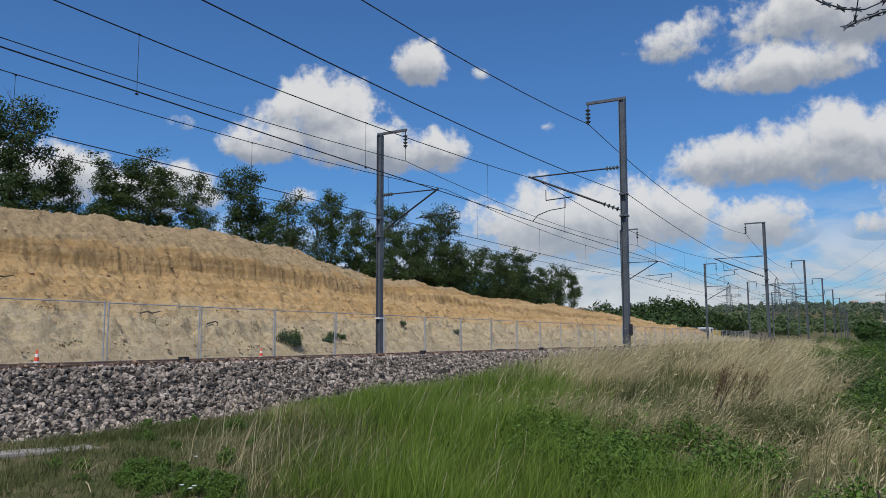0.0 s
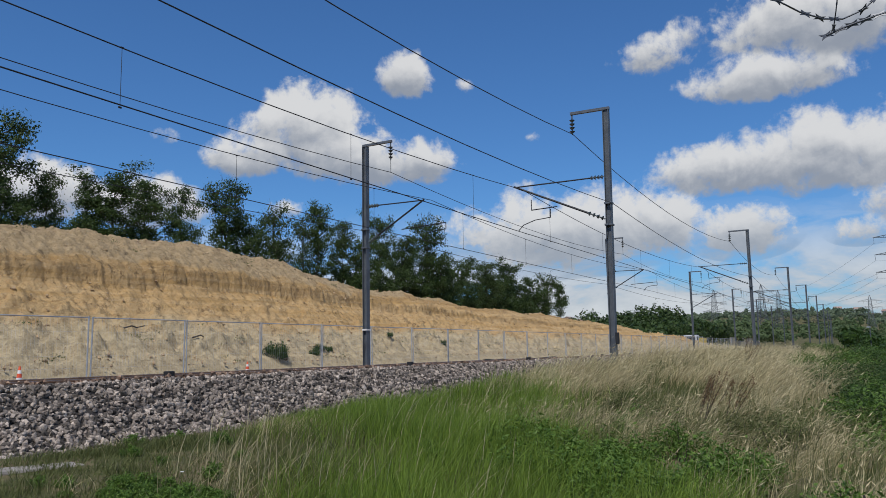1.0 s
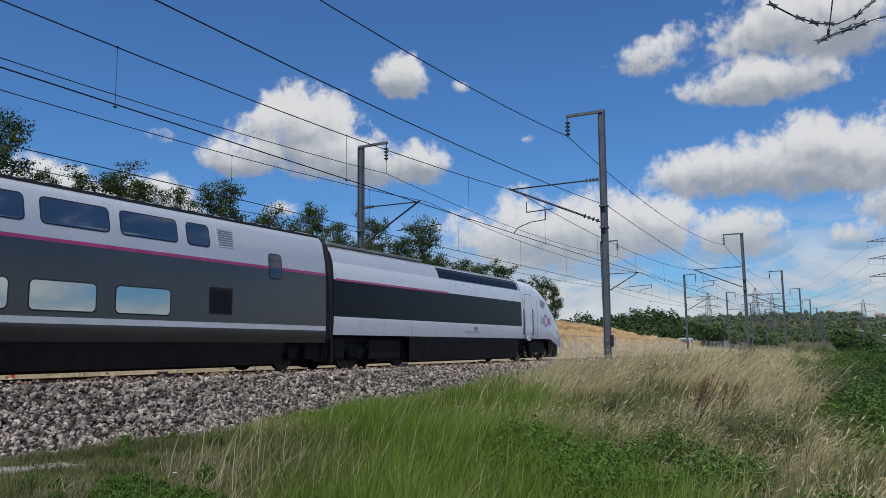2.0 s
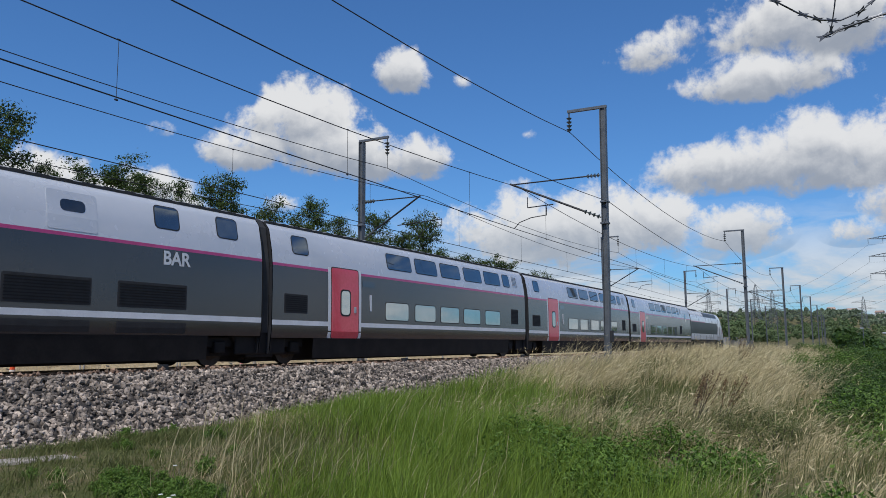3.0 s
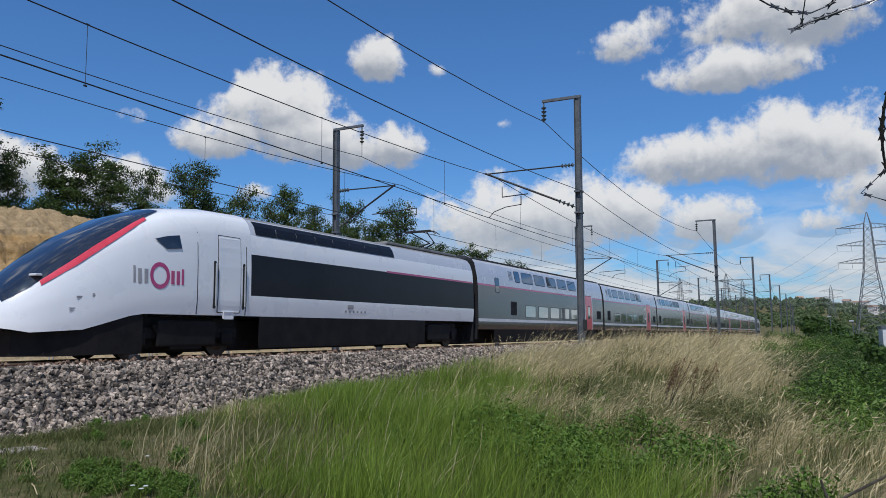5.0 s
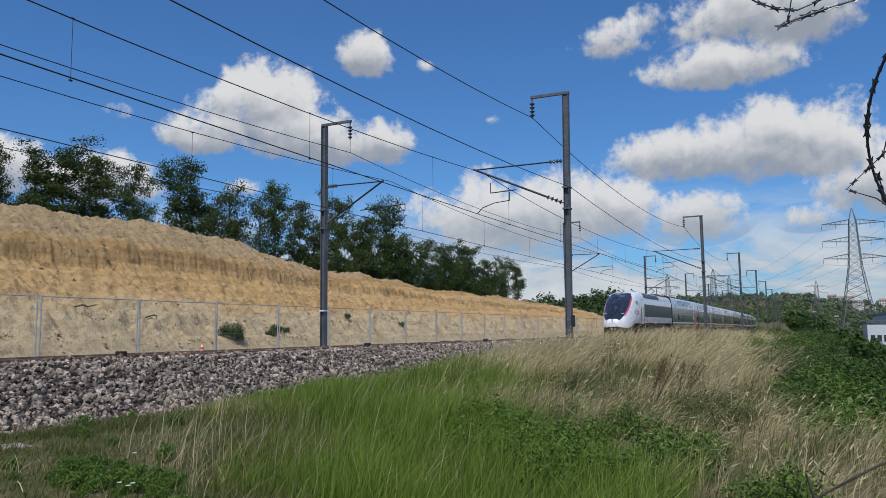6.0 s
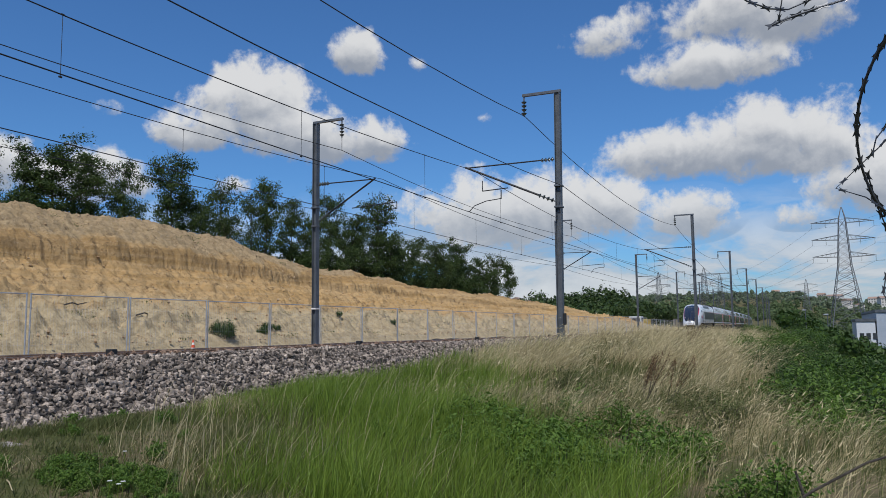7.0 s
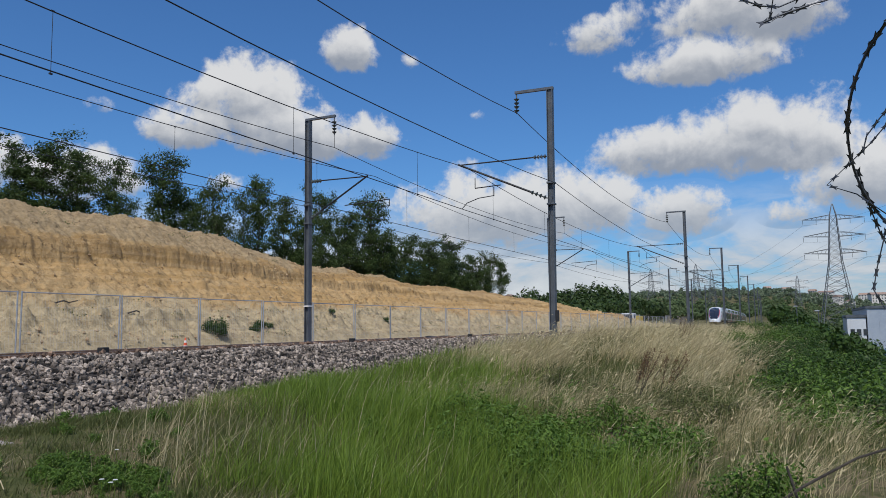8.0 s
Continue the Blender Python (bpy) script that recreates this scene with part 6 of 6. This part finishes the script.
def house(w, d, h):
    root = empty("house", Matrix(), "pale rendered house with a tiled roof among trees", "house", "houses on the hill")
    bm = bmesh.new()
    box(bm, -w / 2, w / 2, -d / 2, d / 2, -6, h)
    part("wall", bm, M_RENDER, root)
    bm = bmesh.new()
    q = [bm.verts.new(c) for c in ((-w / 2 - 0.4, -d / 2 - 0.5, h), (w / 2 + 0.4, -d / 2 - 0.5, h), (w / 2 + 0.4, d / 2 + 0.5, h), (-w / 2 - 0.4, d / 2 + 0.5, h), (-w / 2 - 0.4, 0, h + 2.4), (w / 2 + 0.4, 0, h + 2.4))]
    for idx in ((0, 1, 5, 4), (2, 3, 4, 5), (0, 4, 3), (1, 2, 5), (0, 3, 2, 1)):
        bm.faces.new([q[k] for k in idx])
    part("roof", bm, M_TILES, root)
    for fl in range(int(h // 2.8)):
        for k in range(int(w // 3)):
            bm = bmesh.new()
            x = -w / 2 + 1.6 + 3 * k
            box(bm, x - 0.6, x + 0.6, -d / 2 - 0.05, -d / 2 + 0.02, 0.9 + 2.8 * fl, 2.3 + 2.8 * fl)
            part("window", bm, M_PANE, root, "dark window")
    return root


HOUSES = [house(9, 8, 5.6), house(12, 9, 5.8), house(20, 11, 8.6)]
hs = [(0.4, 640, 0), (-1.2, 700, 1), (1.9, 560, 0), (2.6, 520, 1), (3.4, 600, 0), (4.3, 540, 2), (5.2, 620, 1), (-0.4, 760, 0), (1.2, 700, 2), (-2.4, 660, 0), (4.8, 760, 0), (-20.3, 420, 1), (-19.4, 440, 0), (6.0, 560, 1)]
seen = [0, 0, 0]
for i, (a, dist, k) in enumerate(hs):
    dist *= 1.75
    x, y = dist * math.tan(radians(a)), dist
    m = pose(x, y, float(ground_z(x, y)) + 3.0 + 1.5 * (i % 3), 0, 0, -20 + 37 * (i % 4))
    if not seen[k]:
        HOUSES[k].matrix_basis, seen[k] = m, 1
    else:
        copy_thing(HOUSES[k], m)

M_LATTICE = surface("pylon_steel", (0.10, 0.11, 0.125), (0.17, 0.18, 0.195), 1.0, 0.6, 0.3)


def pylon():
    """Lattice pylon 47 m high with three cross-arms."""
    root = empty("pylon", Matrix(), "grey steel lattice pylon carrying power lines", "pylon", "pylons in the valley")

    def half(z):
        return float(np.interp(z, [0, 14, 28, 43, 47], [6.4, 4.1, 1.9, 1.0, 0.12]))

    lev = [0, 5, 9.5, 13.5, 17, 20, 22.8, 25.4, 28, 30.4, 32.8, 35.2, 37.6, 40, 43, 47]
    for sx in (-1, 1):
        for sy in (-1, 1):
            bm = bmesh.new()
            rings = [[bm.verts.new((sx * half(z) + p, sy * half(z) + q, z)) for p, q in ((-0.1, -0.1), (0.1, -0.1), (0.1, 0.1), (-0.1, 0.1))] for z in lev]
            for a, b in zip(rings, rings[1:]):
                for i in range(4):
                    bm.faces.new((a[i], a[(i + 1) % 4], b[(i + 1) % 4], b[i]))
            part("leg", bm, M_LATTICE, root)
    bm = bmesh.new()
    for a, b in zip(lev[:-1], lev[1:-1]):
        ha, hb = half(a), half(b)
        for s0, s1 in (((-1, -1), (1, -1)), ((1, -1), (1, 1)), ((1, 1), (-1, 1)), ((-1, 1), (-1, -1))):
            rod(bm, (s0[0] * ha, s0[1] * ha, a), (s1[0] * hb, s1[1] * hb, b), 0.06, sides=4)
            rod(bm, (s1[0] * ha, s1[1] * ha, a), (s0[0] * hb, s0[1] * hb, b), 0.06, sides=4)
            rod(bm, (s0[0] * hb, s0[1] * hb, b), (s1[0] * hb, s1[1] * hb, b), 0.035, sides=4)
    part("bracing", bm, M_LATTICE, root)
    for z in (30.6, 36.2, 41.8):
        for sx in (-1, 1):
            bm = bmesh.new()
            tip = (sx * 9.3, 0, z + 0.3)
            for sy in (-1, 1):
                rod(bm, (sx * half(z), sy * half(z), z), tip, 0.07, sides=4)
                rod(bm, (sx * half(z + 1.6), sy * half(z + 1.6), z + 1.6), tip, 0.07, sides=4)
            for k in range(1, 6):
                f = k / 6
                x = half(z) + (9.3 - half(z)) * f
                rod(bm, (sx * x, 0, z + 0.3 * f), (sx * (x - 0.6), 0, z + 1.6 - 1.3 * f), 0.05, sides=4)
            part("cross_arm", bm, M_LATTICE, root)
            for x in (5.0, 9.1):
                bm = bmesh.new()
                insulator(bm, (sx * x, 0, z + 0.1), (sx * x, 0, z - 1.5), 4, 0.16)
                part("insulator", bm, M_INSUL, root)
    return root


towers = [(9.3, 280, 38.3), (-63.9, 520, 37.5), (-107, 600, 41), (-6.4, 750, 39.8), (-72, 690, 44), (-335, 1000, 50)]
big = pylon()
for i, (x, y, top) in enumerate(towers):
    m = pose(x, y, top - 47, 0, 0, 5 if i == 0 else -12)
    if i == 0:
        big.matrix_basis = m
    else:
        copy_thing(big, m)


def power_line(a, b, sag, r):
    cu = bpy.data.curves.new("power_line", "CURVE")
    cu.dimensions, cu.bevel_depth, cu.bevel_resolution = "3D", r, 0
    sp = cu.splines.new("POLY")
    sp.points.add(20)
    for i, p in enumerate(sp.points):
        f = i / 20
        q = Vector(a).lerp(Vector(b), f)
        p.co = (q.x, q.y, q.z - 4 * sag * f * (1 - f), 1)
    cu.materials.append(M_LATTICE)
    tagged(new("power_line", cu), "thin grey power line between pylons", "power line", "power lines")


for z in (30.6, 36.2, 41.8):
    for sx in (-9.1, 9.1):
        power_line((9.3 + sx, 280, 38.3 - 47 + z - 1.5), (-63.9 + sx, 520, 37.5 - 47 + z - 1.5), 7, 0.03)
        power_line((9.3 + sx, 280, 38.3 - 47 + z - 1.5), (60 + sx, 60, 30 + z - 36), 7, 0.018)

# sheds in the hollow
M_SHED = surface("white_cladding", (0.60, 0.62, 0.64), (0.68, 0.70, 0.72), 0.5, 0.5)
M_SHED2 = surface("blue_grey_cladding", (0.34, 0.39, 0.46), (0.42, 0.47, 0.53), 0.5, 0.45)
M_BLUE = surface("blue_base_cladding", (0.05, 0.13, 0.34), (0.08, 0.18, 0.42), 0.8, 0.45)


def shed(x0, x1, y0, y1, top, material, label, blue=False):
    root = empty("warehouse", Matrix(), label, "warehouse", "sheds in the hollow")
    bm = bmesh.new()
    box(bm, x0, x1, y0, y1, -14, top, 0.05)
    part("wall", bm, material, root)
    bm = bmesh.new()
    box(bm, x0 - 0.12, x1 + 0.12, y0 - 0.12, y1 + 0.12, top - 0.25, top + 0.12, 0.03)
    part("parapet", bm, M_STEEL, root)
    bm = bmesh.new()
    for i in range(int((x1 - x0) / 0.9)):
        x = x0 + 0.5 + 0.9 * i
        box(bm, x - 0.02, x + 0.02, y0 - 0.03, y0, -12, top - 0.3)
    part("cladding_rib", bm, material, root)
    if blue:
        bm = bmesh.new()
        box(bm, x0 + 0.8, x0 + 4.0, y0 - 0.3, y0 - 0.05, -12, -3.4)
        part("base_panel", bm, M_BLUE, root, "blue cladding panel")
    else:
        for i in range(3):
            bm = bmesh.new()
            box(bm, x0 + 0.35 + 0.75 * i, x0 + 0.85 + 0.75 * i, y0 - 0.06, y0 + 0.02, -1.6, -0.8)
            part("window", bm, M_PANE, root, "dark window")


shed(4.7, 6.9, 115, 128, 0.95, M_SHED, "small white clad shed with windows")
shed(7.05, 24, 115, 150, 2.1, M_SHED2, "blue-grey clad warehouse beside the line", True)
shed(-10, 4, 330, 350, -1.0, M_SHED, "low white shed in the valley")


def lamp_post(x, y, top):
    root = empty("lamp_post", pose(x, y, 0), "slim grey lamp post in the hollow", "lamp post", "lamp posts")
    bm = bmesh.new()
    rod(bm, (0, 0, -9), (0, 0, top), 0.07, 0.05)
    part("pole", bm, M_STEEL, root)
    bm = bmesh.new()
    box(bm, -0.35, 0.1, -0.12, 0.12, top, top + 0.14, 0.03)
    part("lantern", bm, M_FENCE, root)


lamp_post(1.05, 88, 1.35)
lamp_post(-1.2, 110, 2.2)

# building site by the line: lorry, barrier wall
M_YELLOW = surface("yellow_paint", (0.62, 0.42, 0.03), (0.72, 0.52, 0.06), 1.0, 0.45)
lorry = empty("tipper_lorry", pose(-30.5, 150, -0.5, 0, 0, -4), "yellow and white tipper lorry on the site", "lorry")
for n, b, mat in (("cab", (-1.15, 1.15, -3.6, -1.8, 0.7, 2.75), M_SHED), ("tipper_body", (-1.2, 1.2, -1.5, 3.2, 1.0, 2.2), M_YELLOW), ("bonnet", (-1.1, 1.1, -4.2, -3.55, 0.6, 1.6), M_YELLOW), ("chassis", (-0.5, 0.5, -3.6, 3.3, 0.55, 0.95), M_SKIRT)):
    bm = bmesh.new()
    box(bm, *b, 0.08)
    part(n, bm, mat, lorry)
bm = bmesh.new()
box(bm, -0.95, 0.95, -3.65, -3.58, 1.75, 2.5, 0.02)
part("windscreen", bm, M_DGLASS, lorry)
bm = bmesh.new()
box(bm, 1.13, 1.17, -3.2, -2.2, 1.75, 2.45, 0.01)
part("side_window", bm, M_DGLASS, lorry)
for y in (-2.8, 1.0, 2.3):
    for sx in (-1, 1):
        bm = bmesh.new()
        rod(bm, (sx * 0.85, y, 0.5), (sx * 1.2, y, 0.5), 0.5, sides=20)
        part("wheel", bm, M_RUBBER, lorry)
for k in range(14):
    bm = bmesh.new()
    box(bm, -0.10, 0.10, -2.4, 2.4, -1.0, 2.6)
    wl = mesh_object("barrier_panel", bm, M_CONCRETE)
    wl.matrix_basis = line_pose(205 + 5 * k, -13.5, 0)
    tagged(wl, "grey concrete barrier panel beyond the tracks", "barrier wall", "barrier wall")

# ---------------------------------------------------------------- razor wire near the eye
M_RAZOR = surface("razor_wire_steel", (0.05, 0.055, 0.065), (0.12, 0.125, 0.14), 20.0, 0.4, 0.6)


def way_to(a, e, d):
    """A point at azimuth a, height angle e and distance d from the eye."""
    return Vector(EYE) + d * Vector((math.sin(radians(a)) * math.cos(radians(e)), math.cos(radians(a)) * math.cos(radians(e)), math.sin(radians(e))))


def razor(pts, label, r=0.0016, blade=0.017, step=0.026):
    root = empty("razor_wire", Matrix(), label, "razor wire", "razor wire coil")
    cu = bpy.data.curves.new("strand", "CURVE")
    cu.dimensions, cu.bevel_depth, cu.bevel_resolution = "3D", r, 1
    sp = cu.splines.new("POLY")
    sp.points.add(len(pts) - 1)
    for p, q in zip(sp.points, pts):
        p.co = (*q, 1)
    cu.materials.append(M_RAZOR)
    st = new("strand", cu)
    st.parent = root
    carry, n = 0.0, 0
    bm = bmesh.new()
    for a, b in zip(pts, pts[1:]):
        d = (b - a)
        k = carry
        while k < d.length:
            c = a + d * (k / d.length)
            t = d.normalized()
            side = t.cross(Vector((math.sin(n * 0.9), math.cos(n * 0.9) - 0.6, 0.5 * math.sin(n * 1.7)))).normalized()
            nrm = t.cross(side) * 0.0006
            for sg in (-1, 1):
                vs = []
                for o in (nrm, -nrm):
                    vs.append([bm.verts.new(c + o + t * x + side * (sg * y)) for x, y in ((-blade * 0.45, 0.0), (-blade * 0.8, blade * 0.42), (-blade * 0.15, blade * 0.22), (blade * 0.15, blade * 0.22), (blade * 0.8, blade * 0.42), (blade * 0.45, 0.0))])
                bm.faces.new(vs[0])
                bm.faces.new(vs[1])
            k += step
            n += 1
        carry = k - d.length
    tagged(part("barb", bm, M_RAZOR, root, "small sharp steel barbs"), kind="stuff")


def arc(ca, ce, ra, re, a0, a1, d0, d1, n=26):
    out = []
    for i in range(n):
        f = i / (n - 1)
        t = radians(a0 + (a1 - a0) * f)
        out.append(way_to(ca + ra * math.cos(t), ce + re * math.sin(t), d0 + (d1 - d0) * f))
    return out


razor(arc(13.0, 12.0, 9.9, 9.9, 130, 236, 1.75, 1.95), "loop of grey razor wire seen against the sky", 0.003, 0.019, 0.024)
razor([way_to(-4.6, 22.9, 1.7), way_to(-3.2, 21.9, 1.7), way_to(-1.8, 21.2, 1.72), way_to(-0.6, 20.95, 1.74), way_to(0.6, 21.25, 1.76), way_to(1.8, 22.0, 1.78), way_to(2.8, 23.0, 1.8)], "hanging strand of grey razor wire", 0.0016, 0.014, 0.03)
razor([way_to(-1.68, 20.12, 1.7), way_to(-0.4, 20.45, 1.72), way_to(1.2, 20.72, 1.74), way_to(3.0, 20.95, 1.76), way_to(6.5, 21.8, 1.8)], "cut end of grey razor wire", 0.0022, 0.016, 0.026)
razor([way_to(-1.2, 20.5, 1.7), way_to(-0.95, 21.6, 1.7), way_to(-0.7, 22.9, 1.7)], "short upright strand of razor wire", 0.0013, 0.010, 0.05)
razor([way_to(3.95, 11.0, 1.86), way_to(4.2, 11.9, 1.86), way_to(5.0, 12.9, 1.87), way_to(6.4, 14.4, 1.88)], "strand of razor wire crossing the loop", 0.0014, 0.012, 0.03)
razor([way_to(5.3, 12.4, 1.86), way_to(4.4, 11.4, 1.86), way_to(1.67, 8.95, 1.86), way_to(3.4, 8.2, 1.87), way_to(5.2, 6.6, 1.9), way_to(6.5, 5.0, 1.92)], "bent cut end of razor wire", 0.0013, 0.011, 0.035)
razor([way_to(3.6, 9.6, 1.88), way_to(4.0, 7.6, 1.9), way_to(4.6, 5.6, 1.92), way_to(5.6, 3.0, 1.95)], "second strand of the razor wire loop", 0.0016, 0.015, 0.03)
razor([way_to(4.9, 5.6, 1.92), way_to(4.3, 3.4, 1.92), way_to(4.0, 1.9, 1.92), way_to(4.6, 0.6, 1.92)], "drooping end of razor wire", 0.0014, 0.012, 0.03)
motions()
